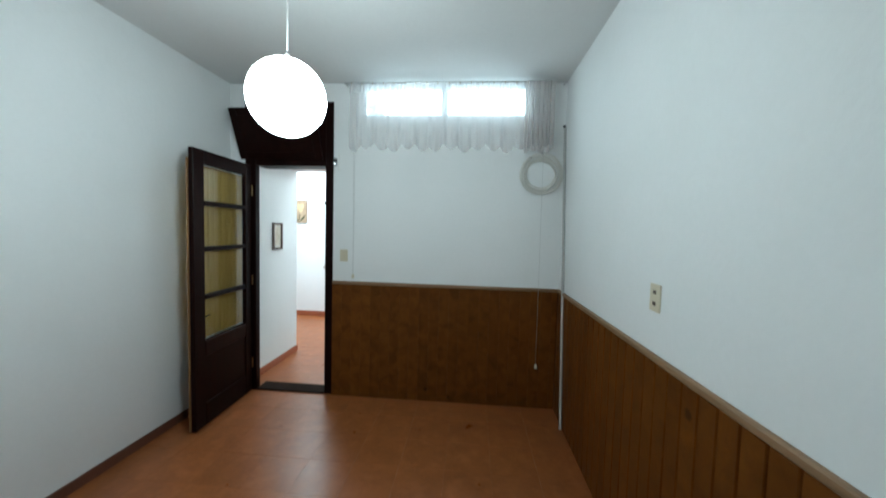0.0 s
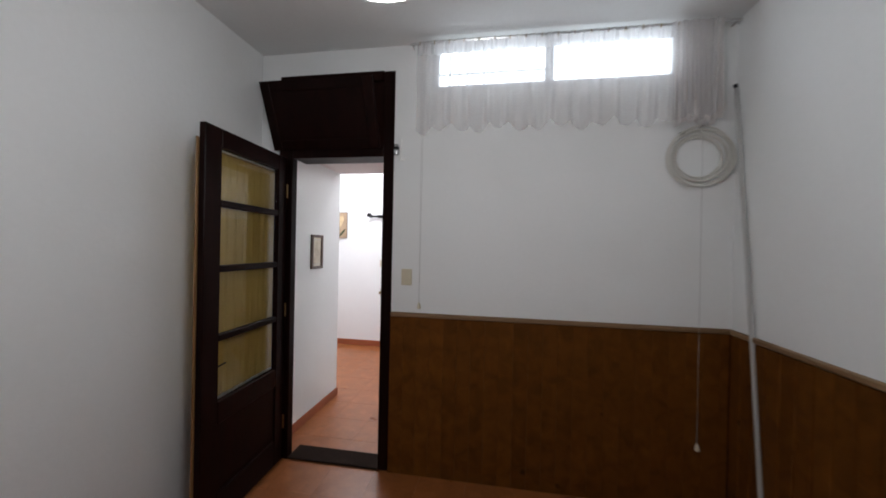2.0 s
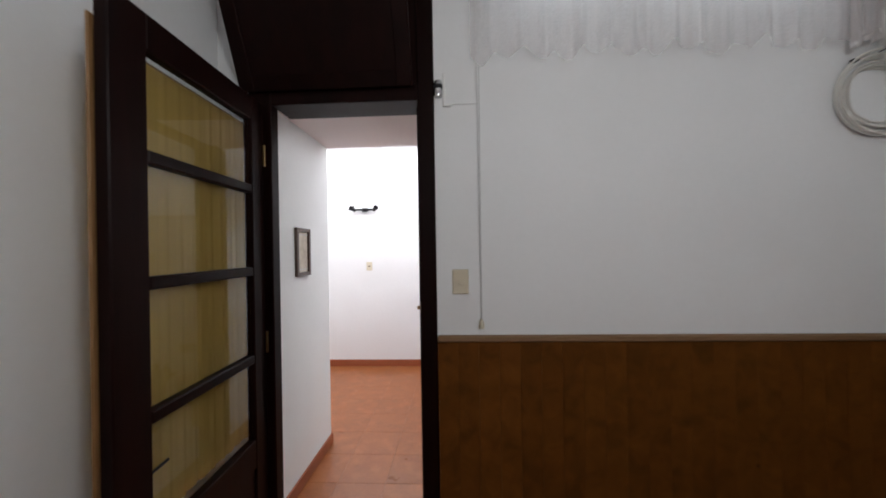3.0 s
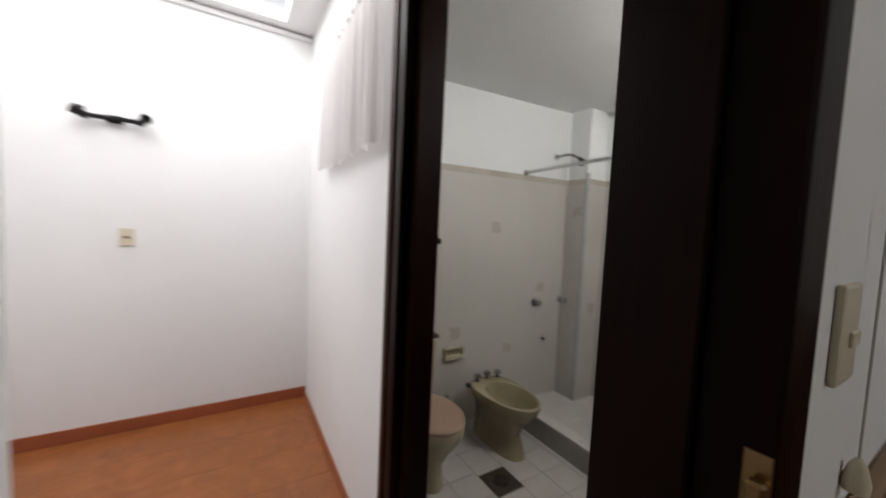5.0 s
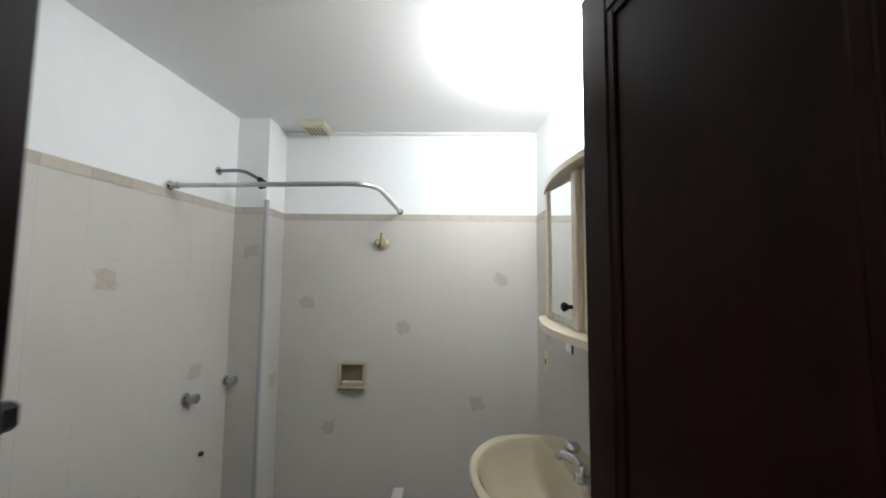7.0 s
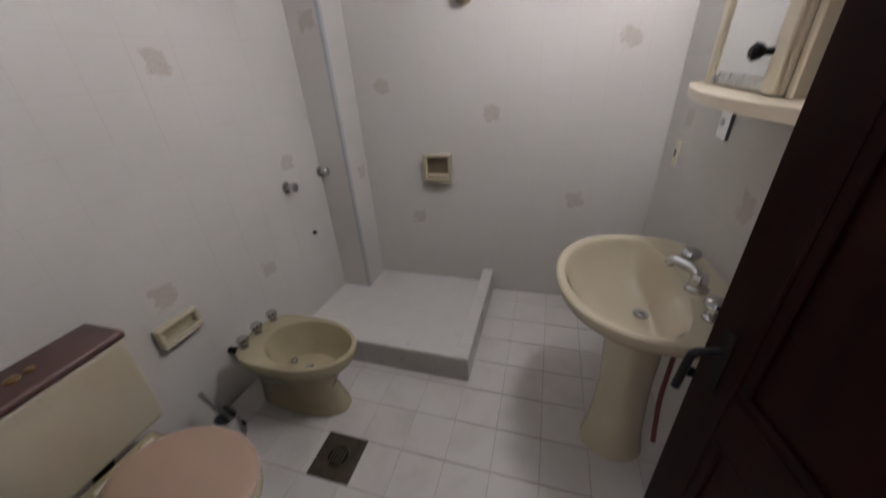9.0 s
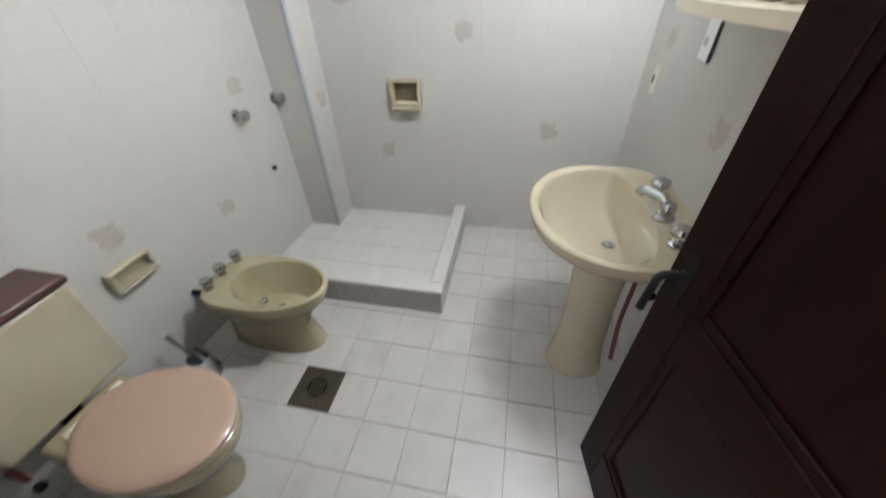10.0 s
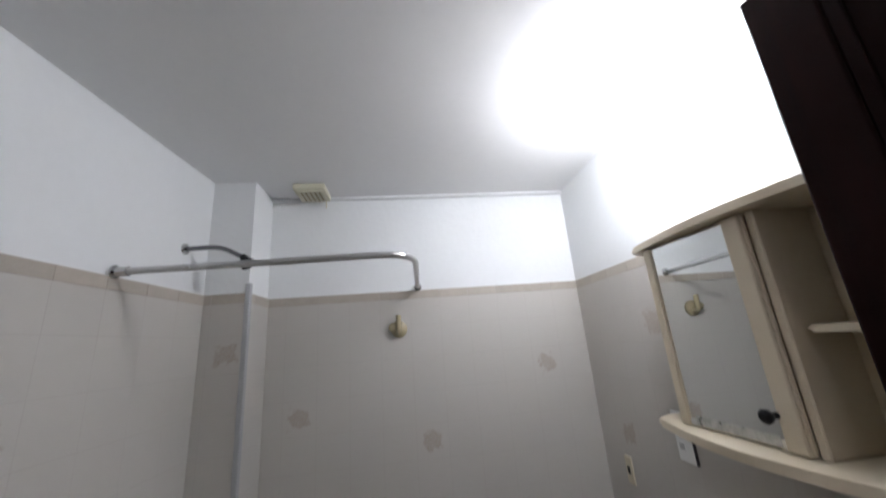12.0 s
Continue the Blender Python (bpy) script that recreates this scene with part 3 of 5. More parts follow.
# ---- first room: door, transom, panelling, window ----
door_frame = thing("door_1", (0.62, 0, 0), "dark varnished door frame with a tilted transom panel above", "door frame")
door_frame["kind"] = "structure"
part("jamb", box((0.165, -0.018, 0), (0.276, 0.050, 2.93), 0.004), DARKWOOD, door_frame)
rj = part("jamb", box((0.995, -0.006, 0), (1.075, 0.172, 2.93), 0.004), DARKWOOD, door_frame)
part("stop", box((0.983, 0.06, 0), (0.995, 0.172, 2.30), 0.002), DARKWOOD, door_frame)
part("head", box((0.276, -0.018, 2.86), (0.995, 0.05, 2.93), 0.004), DARKWOOD, door_frame)
part("transom_bar", box((0.276, -0.018, 2.302), (0.995, 0.172, 2.385), 0.004), DARKWOOD, door_frame)
part("threshold", box((0.276, -0.015, 0), (0.995, 0.16, 0.018), 0.005), THRESH, door_frame, "worn grey threshold")
strike = part("strike_plate", box((0.992, -0.004, 1.275), (0.9945, 0.018, 1.335), 0.001), BRASS, rj, "brass strike plate")
part("strike_tongue", box((0.978, -0.003, 1.294), (0.992, 0.012, 1.312), 0.003), BRASS, rj)
tilt = math.degrees(math.atan2(0.19, 0.44))
hop = turned(box((-0.43, -0.018, 0), (0.405, 0.018, 0.475), 0.004), Matrix.Translation((0.57, -0.02, 2.368)) @ pose(0, 0, 0, tilt))
part("fixed_board", box((0.276, 0.010, 2.385), (0.995, 0.030, 2.86), 0.002), DARKWOOD, door_frame)
hopper = part("transom_panel", hop, DARKWOOD, door_frame, "dark transom panel tilted into the room")
for x0, x1, z0, z1 in ((-0.43, -0.36, 0.0, 0.475), (0.335, 0.405, 0.0, 0.475), (-0.36, 0.335, 0.405, 0.475), (-0.36, 0.335, 0.0, 0.07)):
    part("rail", turned(box((x0, -0.026, z0), (x1, -0.0185, z1), 0.003), Matrix.Translation((0.57, -0.02, 2.368)) @ pose(0, 0, 0, tilt)), DARKWOOD, hopper)

# glazed leaf, standing open along the left wall
LX0, LX1 = 0.205, 0.245
LEAF = Matrix.Translation((0.235, -0.035, 0)) @ pose(0, 0, 0, 0, 0, 2.4) @ Matrix.Translation((-0.235, 0.035, 0))
leaf = thing("glazed_door", (0.225, -0.4, 0), "dark door leaf with four panes and ochre curtains, standing open", "door")


def leafbox(y0, y1, z0, z1, x0=LX0, x1=LX1, bev=0.004):
    return turned(box((x0, y0, z0), (x1, y1, z1), bev), LEAF)


part("stile", leafbox(-0.812, -0.690, 0.012, 2.30), DARKWOOD, leaf)
part("stile", leafbox(-0.135, -0.035, 0.012, 2.30), DARKWOOD, leaf)
part("edge_strip", leafbox(-0.824, -0.700, 0.012, 2.22, LX0 - 0.010, LX0 - 0.0005), PALEEDGE, leaf, "bare ochre wood strip behind the closing edge")
part("rail", leafbox(-0.690, -0.135, 2.19, 2.30), DARKWOOD, leaf)
part("rail", leafbox(-0.690, -0.135, 0.012, 0.20), DARKWOOD, leaf)
part("rail", leafbox(-0.690, -0.135, 0.60, 0.73), DARKWOOD, leaf)
part("lower_panel", leafbox(-0.690, -0.135, 0.20, 0.60, LX0 + 0.010, LX1 - 0.010, 0.003), DARKWOOD, leaf)
for z in (1.098, 1.497, 1.874):
    part("muntin", leafbox(-0.690, -0.135, z - 0.02, z + 0.02, LX0 + 0.003, LX1, 0.005), DARKWOOD, leaf)
for z0, z1 in ((0.73, 1.078), (1.118, 1.477), (1.517, 1.854), (1.894, 2.19)):
    p = part("pane", leafbox(-0.690, -0.135, z0, z1, 0.224, 0.228, 0), GLASS, leaf)
    p.visible_shadow = False
for z in (0.3, 1.15, 2.05):
    part("hinge", turned(tube([(LX1 + 0.004, -0.037, z - 0.05), (LX1 + 0.004, -0.037, z + 0.05)], 0.007), LEAF), BRASS, leaf)


def pleated(name, p0, p1, z0, z1, parent, material, folds, depth, normal, scallop=0.0, scallops=8, label="", seed=1, cols=160, gather=None):
    """A hanging cloth from p0 to p1 with uneven pleats and, if asked for, a scalloped hem."""
    rng = random.Random(seed)
    ph = [rng.uniform(0, math.tau) for _ in range(4)]
    bm = bmesh.new()
    grid = []
    rows = 10
    for i in range(cols + 1):
        s = i / cols
        q = gather(s) if gather else s
        x, y = p0[0] + (p1[0] - p0[0]) * q, p0[1] + (p1[1] - p0[1]) * q
        col = []
        for j in range(rows + 1):
            t = j / rows
            w = math.sin(folds * math.tau * s + ph[0]) * 0.6 + math.sin(folds * 1.73 * math.tau * s + ph[1] + t * 0.8) * 0.3 + math.sin(folds * 0.41 * math.tau * s + ph[2]) * 0.35
            w *= depth * (0.45 + 0.55 * t)
            hem = z0 + scallop * (1 - abs(math.sin(math.pi * scallops * s + 0.4))) + scallop * 0.35 * math.sin(scallops * 0.37 * math.tau * s + ph[3])
            z = z1 + (hem - z1) * t
            col.append(bm.verts.new((x + normal[0] * w, y + normal[1] * w, z)))
        grid.append(col)
    for a, c in zip(grid, grid[1:]):
        for j in range(rows):
            bm.faces.new((a[j], c[j], c[j + 1], a[j + 1]))
    return part(name, bm, material, parent, label, smooth=60)


dc = pleated("door_curtain", (0.214, -0.705), (0.194, -0.105), 0.735, 2.185, leaf, GOLD, 11, 0.006, (1, 0), 0.0, 1, "ochre pleated cloth behind the panes", 5)
part("curtain_wire", turned(tube([(0.212, -0.67, 2.17), (0.212, -0.13, 2.17)], 0.003, 6), LEAF), BRASS, leaf)
part("latch_bolt", turned(tube([(0.232, -0.690, 0.93), (0.232, -0.62, 0.935)], 0.005, 8), LEAF), BLACK, leaf)

# pine panelling
PY = Matrix(((1, 0, 0, 0), (0, 0, -1, 0), (0, 1, 0, 0), (0, 0, 0, 1)))           # faces -y, u = x, v = z
PX = Matrix(((0, 0, -1, RW), (-1, 0, 0, 0), (0, 1, 0, 0), (0, 0, 0, 1)))         # faces -x, u = -y, v = z
wains_far = structure("trim_panelling_door_wall", box((1.076, -0.004, 0), (RW, 0, 1.14)), DARKWOOD, "stained pine board panelling", "panelling")
wains_right = structure("trim_panelling_right_wall", box((RW - 0.004, RB, 0), (RW, -0.004, 1.14)), DARKWOOD, "stained pine board panelling", "panelling")
FARP, RIGHTP = Matrix.Translation((0, -0.004, 0)) @ PY, Matrix.Translation((-0.004, 0, 0)) @ PX
part("top_rail", box((1.076, -0.026, 1.14), (RW, 0, 1.172), 0.006), RAIL, wains_far, "pale pine capping rail")
part("top_rail", box((RW - 0.026, RB, 1.14), (RW, -0.026, 1.172), 0.006), RAIL, wains_right, "pale pine capping rail")

# high window
window = thing("window_1", (2.16, 0.025, 2.765), "two-pane aluminium sliding window with bars, high up", "window")
window["kind"] = "structure"
for a, b in (((1.36, 0, 2.765), (1.40, 0.05, 3.085)), ((2.92, 0, 2.765), (2.96, 0.05, 3.085)), ((1.40, 0, 2.765), (2.92, 0.05, 2.80)),
             ((1.40, 0, 3.055), (2.92, 0.05, 3.085)), ((2.13, 0.004, 2.80), (2.19, 0.046, 3.055))):
    part("window_frame", box(a, b, 0.003), ALU, window)
for a, b in ((1.40, 2.13), (2.19, 2.92)):
    p = part("pane", box((a, 0.02, 2.80), (b, 0.024, 3.055)), GLASS, window)
    p.visible_shadow = False
for z in (2.895,):
    part("bar", tube([(1.40, 0.036, z), (2.13, 0.036, z)], 0.0065, 6), IVORYGREY, window)
for x in (1.47, 1.535, 1.60, 1.715):
    part("bar", tube([(x, 0.041, 2.80), (x, 0.041, 3.055)], 0.0055, 6), IVORYGREY, window)

curtain = thing("lace_curtain", (2.24, -0.06, 2.46), "thin white lace curtain with a scalloped hem on a rod", "curtain")
part("rod", tube([(1.20, -0.065, 3.075), (3.28, -0.065, 3.075)], 0.008, 10), STEEL, curtain)
for x in (1.215, 3.262):
    part("rod_holder", tube([(x, -0.065, 3.075), (x, -0.001, 3.075)], 0.006, 8), STEEL, curtain)
pleated("cloth", (1.25, -0.065), (2.97, -0.065), 2.45, 3.075, curtain, LACE, 17, 0.015, (0, -1), 0.05, 13, seed=3, cols=260)
pleated("heading", (1.25, -0.070), (2.97, -0.070), 2.985, 3.085, curtain, HEADING, 34, 0.010, (0, -1), 0.008, 26, "gathered heading of the lace", seed=5, cols=300)
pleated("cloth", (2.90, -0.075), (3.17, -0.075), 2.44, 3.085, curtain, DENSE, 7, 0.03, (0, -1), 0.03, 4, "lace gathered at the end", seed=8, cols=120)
pleated("cloth", (2.93, -0.105), (3.13, -0.105), 2.47, 3.075, curtain, LACE, 6, 0.02, (0, -1), 0.03, 4, "lace gathered at the end", seed=9, cols=90)

for k in range(19):
    x = 1.27 + k * 0.1035
    part("ring", tube([(x, -0.065 + 0.013 * math.cos(a), 3.073 + 0.013 * math.sin(a)) for a in [math.tau * q / 10 for q in range(10)]], 0.0028, 5, closed=True), BRASS, curtain)


def pull_cord(x, z0, z1, label, y=-0.014, double=False):
    t = thing("pull_cord", (x, y, z0), label, "cord")
    part("cord", tube([(x, y, z1), (x + 0.004, y, (z0 + z1) / 2), (x + 0.006, y, z0 + 0.03)], 0.0012, 6), IVORYGREY, t)
    if double:
        part("cord", tube([(x + 0.016, y, z1), (x + 0.012, y, (z0 + z1) / 2), (x + 0.010, y, z0 + 0.03)], 0.0012, 6), IVORYGREY, t)
    part("bob", lathe([(0.003, 0.045), (0.009, 0.035), (0.014, 0.012), (0.013, 0.0)], (x + 0.008, y, z0), n=14), IVORY, t, "ivory pull knob", 40)
    return t


pull_cord(1.278, 1.205, 2.85, "pale double pull cord hanging beside the switch", double=True)
pull_cord(3.095, 0.40, 2.425, "thin pull string hanging before the panelling", y=-0.034)

switch = thing("light_switch", (1.188, 0, 1.425), "ivory rocker light switch on the white wall", "switch")
part("plate", box((1.150, -0.009, 1.368), (1.228, 0, 1.486), 0.005, 2), IVORY, switch)
part("rocker", box((1.183, -0.0125, 1.412), (1.220, -0.0085, 1.430), 0.0015), IVORY, switch)

socket = thing("wall_socket", (RW, -1.726, 1.42), "ivory double socket on the white wall", "socket")
part("plate", box((RW - 0.009, -1.768, 1.358), (RW, -1.684, 1.484), 0.004, 2), IVORY, socket)
for z in (1.395, 1.447):
    part("outlet", box((RW - 0.011, -1.740, z - 0.009), (RW - 0.0085, -1.713, z + 0.009), 0.0012), FRAMEW, socket, "brown outlet insert")

coil = thing("cable_coil", (3.08, -0.03, 2.06), "cream cable wound in a loose coil on a nail", "cable")
rng = random.Random(4)
for k in range(10):
    r, dx, dz, e = 0.163 + rng.uniform(-0.036, 0.032), rng.uniform(-0.012, 0.012), rng.uniform(-0.012, 0.012), rng.uniform(0.9, 1.02)
    pts = [(3.085 + dx + r * math.cos(a), -0.010 - k * 0.003 - 0.004 * math.sin(3 * a + k), 2.245 + dz + r * e * math.sin(a)) for a in [math.tau * q / 40 for q in range(40)]]
    part("strand", tube(pts, 0.0054, 6, closed=True), ROPE, coil, smooth=60)
part("tie", tube([(3.08, -0.004, 2.43), (3.08, -0.045, 2.42), (3.082, -0.05, 2.39)], 0.006, 6), ROPE, coil)
part("nail", tube([(3.085, 0.0, 2.436), (3.085, -0.06, 2.442)], 0.003, 6), BLACK, coil)
part("plug", box((2.965, -0.03, 2.395), (2.998, -0.008, 2.412), 0.004), BLACK, coil)

pole = thing("conduit_pole", (3.270, -0.36, 0), "pale plastic conduit leaning in the corner", "conduit")
part("pipe", tube([(3.270, -0.36, 0.0), (3.280, -0.19, 1.35), (3.284, -0.022, 2.68)], 0.012, 10), IVORYGREY, pole, smooth=50)
part("end_clip", tube([(3.284, -0.022, 2.675), (3.275, -0.024, 2.70)], 0.012, 8), BLACK, pole)

bracket = thing("latch_bracket", (1.10, 0, 2.35), "white bracket with a chrome catch beside the door frame", "bracket")
part("plate", box((1.118, -0.012, 2.268), (1.130, 0, 2.43), 0.003), WHITE, bracket)
part("foot", box((1.130, -0.012, 2.268), (1.158, 0, 2.279), 0.002), WHITE, bracket)
part("catch", lathe([(0.018, 0), (0.021, 0.01), (0.021, 0.065), (0.016, 0.075)], (1.097, -0.022, 2.31), n=16), CHROME, bracket, "chrome catch", 40)
part("band", lathe([(0.0215, 0), (0.0215, 0.02)], (1.097, -0.022, 2.345), n=16), BLACK, bracket)
single("surface_wire", tube([(1.131, -0.003, 2.279), (1.20, -0.003, 2.281), (1.285, -0.003, 2.279)], 0.0015, 5), WHITE, "thin white wire along the wall", "wire")

GX, GY, GZ, GR = 1.635, -1.89, 2.258, 0.162
globe = thing("pendant_lamp", (GX, GY, RC), "lit white glass globe hanging from a thin cord", "pendant lamp")
part("globe", lathe([(GR * math.sin(a), -GR * math.cos(a)) for a in [math.pi * (0.02 + 0.90 * k / 24) for k in range(25)]], (GX, GY, GZ), n=40), OPAL, globe, "glowing opal glass globe", 60)
part("collar", lathe([(0.042, -0.004), (0.040, 0.004), (0.016, 0.010), (0.008, 0.030)], (GX, GY, GZ + GR * 0.965), n=20), WHITE, globe, smooth=40)
part("cord", tube([(GX, GY, GZ + GR + 0.04), (GX, GY, RC)], 0.0035, 8), WHITE, globe)
part("ceiling_rose", lathe([(0.05, 0), (0.045, -0.02), (0.012, -0.035)], (GX, GY, RC), n=20), WHITE, globe, smooth=40)

# ---- hall and skylit room ----
def wall_picture(name, label, m, w, h, border, depth, inner, paint=None):
    """A framed print in the plane u, v of the pose m."""
    t = thing(name, m.translation, label, "picture")
    for u0, u1, v0, v1 in ((-w / 2, -w / 2 + border, -h / 2, h / 2), (w / 2 - border, w / 2, -h / 2, h / 2), (-w / 2 + border, w / 2 - border, h / 2 - border, h / 2),
                           (-w / 2 + border, w / 2 - border, -h / 2, -h / 2 + border)):
        part("frame", turned(box((u0, v0, 0), (u1, v1, depth), 0.003), m), FRAMEW, t)
    part("print", turned(box((-w / 2 + border, -h / 2 + border, 0.002), (w / 2 - border, h / 2 - border, 0.007)), m), paint or PAPER, t, "faded beige print")
    if inner:
        for v in (-h / 2 + border + 0.018, h / 2 - border - 0.018):
            part("inner_line", turned(box((-w / 2 + border, v - 0.003, 0.0072), (w / 2 - border, v + 0.003, 0.010)), m), STEEL, t)
    return t


HALLW = Matrix(((0, 0, 1, HX0), (1, 0, 0, 0.655), (0, 1, 0, 1.58), (0, 0, 0, 1)))
wall_picture("framed_print", "small print in a dark brown frame on the hall wall", HALLW, 0.205, 0.325, 0.026, 0.022, True)
FARW = Matrix(((1, 0, 0, -0.83), (0, 0, -1, FY), (0, 1, 0, 1.985), (0, 0, 0, 1)))
art = wall_picture("flower_print", "brown canvas print of a cream tulip with dark leaves", FARW, 0.32, 0.43, 0.006, 0.018, False, CANVAS)


def leaf_shape(u, v, length, width, lean, bend, level):
    """A pointed flat petal or leaf in the plane of the far picture."""
    bm = bmesh.new()
    n = 12
    left, right = [], []
    for k in range(n + 1):
        q = k / n
        w = width * math.sin(math.pi * min(1, q * 0.98 + 0.01)) ** 0.8 / 2
        x = u + math.sin(lean) * length * q + bend * q * q
        y = v + math.cos(lean) * length * q
        left.append(bm.verts.new((x - w, y, level)))
        right.append(bm.verts.new((x + w, y, level)))
    for k in range(n):
        bm.faces.new((left[k], right[k], right[k + 1], left[k + 1]))
    return turned(bm, FARW)


for u, v, length, width, lean, bend, level, paint in ((0.0, -0.20, 0.20, 0.016, 0.05, 0.02, 0.0085, LEAFINK), (0.0, -0.20, 0.26, 0.060, -0.75, 0.05, 0.009, LEAFINK), (0.01, -0.20, 0.20, 0.050, 0.75, -0.02, 0.0095, LEAFINK),
                                                     (0.03, -0.03, 0.20, 0.075, -0.22, 0.0, 0.0100, PETAL), (0.03, -0.03, 0.20, 0.075, 0.25, 0.0, 0.0105, PETAL), (0.03, -0.03, 0.19, 0.070, 0.0, 0.01, 0.011, PETAL)):
    part("petal" if paint == PETAL else "leaf", leaf_shape(u, v, length, width, lean, bend, level), paint, art, "painted cream petal" if paint == PETAL else "painted dark green leaf")

spots = thing("spot_bar", (-0.10, FY, 2.137), "black wall bar with two small spotlights, off", "spotlight")
part("bar", box((-0.235, FY - 0.05, 2.122), (0.03, FY - 0.024, 2.150), 0.006), BLACK, spots)
part("mount", box((-0.14, FY - 0.024, 2.112), (-0.06, FY, 2.160), 0.004), BLACK, spots)
for x, s in ((-0.245, -1), (0.042, 1)):
    m = Matrix.Translation((x, FY - 0.055, 2.137)) @ pose(0, 0, 0, 70, 0, s * 38)
    head = part("spot_head", turned(lathe([(0.018, -0.03), (0.024, -0.02), (0.026, 0.03), (0.034, 0.055), (0.031, 0.056), (0.018, 0.03)], (0, 0, 0), n=18), m), BLACK, spots, smooth=40)
    part("knuckle", tube([(x, FY - 0.05, 2.165), (x + s * 0.004, FY - 0.05, 2.185)], 0.013, 10), BLACK, spots)

sock = thing("wall_socket", (-0.05, FY, 1.366), "ivory switch plate on the far white wall", "socket")
part("plate", box((-0.09, FY - 0.009, 1.307), (-0.012, FY, 1.423), 0.004, 2), IVORY, sock)
part("rocker", box((-0.066, FY - 0.012, 1.358), (-0.036, FY - 0.0085, 1.372), 0.001), FRAMEW, sock)

hc = thing("voile_curtain", (1.07, 1.7, 1.85), "short white voile curtain on a rod beside the bathroom door", "curtain")
part("rod", tube(arc([(HX1, 1.235, 2.56), (1.065, 1.235, 2.56), (1.065, 2.36, 2.56), (HX1, 2.36, 2.56)], 0.02), 0.006, 8), STEEL, hc)
pleated("cloth", (1.065, 1.25), (1.065, 2.34), 1.86, 2.56, hc, DRAPE, 12, 0.022, (-1, 0), 0.012, 7, seed=12, cols=200)
for k in range(12):
    y = 1.28 + k * 0.094
    part("ring", tube([(1.065 + 0.011 * math.cos(a), y, 2.56 + 0.011 * math.sin(a)) for a in [math.tau * q / 10 for q in range(10)]], 0.002, 5, closed=True), STEEL, hc)

# ---- bathroom door ----
bd = thing("door_2", (1.19, 0.66, 0), "dark varnished bathroom door frame", "door frame")
bd["kind"] = "structure"
part("jamb", box((HX1 - 0.004, 0.999, 0), (BX0 + 0.006, 1.065, 2.425), 0.004), DARKWOOD, bd)
part("jamb", box((HX1 - 0.004, 0.0515, 0), (BX0 + 0.006, 0.125, 2.425), 0.004), DARKWOOD, bd)
part("head", box((HX1 - 0.004, 0.125, 2.392), (BX0 + 0.006, 0.999, 2.425), 0.004), DARKWOOD, bd)
part("casing", box((HX1 - 0.022, 1.075, 0), (HX1 - 0.0045, 1.1495, 2.428), 0.004, 2), DARKWOOD, bd)
part("casing_band", box((HX1 - 0.030, 1.150, 0), (HX1 - 0.0045, 1.1715, 2.428), 0.006, 2), LITWOOD, bd, "moulded band in the reddish brown of lit wood")
part("casing_groove", box((HX1 - 0.012, 1.172, 0), (HX1 - 0.0045, 1.1865, 2.428)), DARKWOOD, bd)
part("casing_bead", box((HX1 - 0.024, 1.187, 0), (HX1 - 0.0045, 1.207, 2.428), 0.007, 2), LITWOOD, bd, "outer bead in the reddish brown of lit wood")
part("casing", box((HX1 - 0.045, 1.03, 0), (HX1 - 0.0045, 1.0745, 2.428), 0.008, 2), DARKWOOD, bd)
part("threshold", box((HX1, 0.125, -0.002), (BX0 + 0.01, 0.999, 0.012), 0.003), THRESH, bd)
part("keeper", box((BX0 + 0.006, 1.012, 1.465), (BX0 + 0.028, 1.032, 1.487), 0.004), BLACK, bd, "small black bolt keeper")
part("keeper", box((BX0 + 0.006, 1.012, 0.93), (BX0 + 0.012, 1.028, 1.03), 0.0025), BLACK, bd)

bl = thing("panelled_door", (1.6, 0.27, 0), "dark panelled bathroom door standing open", "door")
B0, B1, BYA, BYB = 1.248, 1.950, 0.130, 0.170
AJAR = Matrix.Translation((B0, BYB, 0)) @ pose(0, 0, 0, 0, 0, 10.2) @ Matrix.Translation((-B0, -BYB, 0))
part("stile", box((B0, BYA, 0.012), (B0 + 0.11, BYB, 2.385), 0.004), DARKWOOD, bl)
fs = part("stile", box((B1 - 0.11, BYA, 0.012), (B1, BYB, 2.385), 0.004), DARKWOOD, bl)
for z0, z1 in ((0.012, 0.22), (0.78, 0.90), (2.27, 2.385)):
    part("rail", box((B0 + 0.11, BYA, z0), (B1 - 0.11, BYB, z1), 0.004), DARKWOOD, bl)
for z0, z1 in ((0.22, 0.78), (0.90, 2.27)):
    pn = part("panel", box((B0 + 0.11, BYA + 0.012, z0), (B1 - 0.11, BYB - 0.012, z1)), DARKWOOD, bl)
    for y0, y1 in ((BYB - 0.012, BYB - 0.004), (BYA + 0.004, BYA + 0.012)):
        mb = bmesh.new()
        for a, b in (((B0 + 0.11, z0), (B0 + 0.135, z1)), ((B1 - 0.135, z0), (B1 - 0.11, z1)), ((B0 + 0.135, z0), (B1 - 0.135, z0 + 0.025)), ((B0 + 0.135, z1 - 0.025), (B1 - 0.135, z1))):
            box((a[0], y0, a[1]), (b[0], y1, b[1]), 0.003, bm=mb)
        part("moulding", mb, DARKWOOD, pn)
hd = part("handle", tube(arc([(B1 - 0.05, BYB, 0.955), (B1 - 0.05, BYB + 0.055, 0.955), (B1 - 0.045, BYB + 0.060, 0.85)], 0.018), [0.009] * 8 + [0.007], 10), BLACK, bl, "black lever handle", 50)
part("escutcheon", box((B1 - 0.07, BYB, 0.87), (B1 - 0.035, BYB + 0.004, 1.01), 0.002), RUBBER, bl)
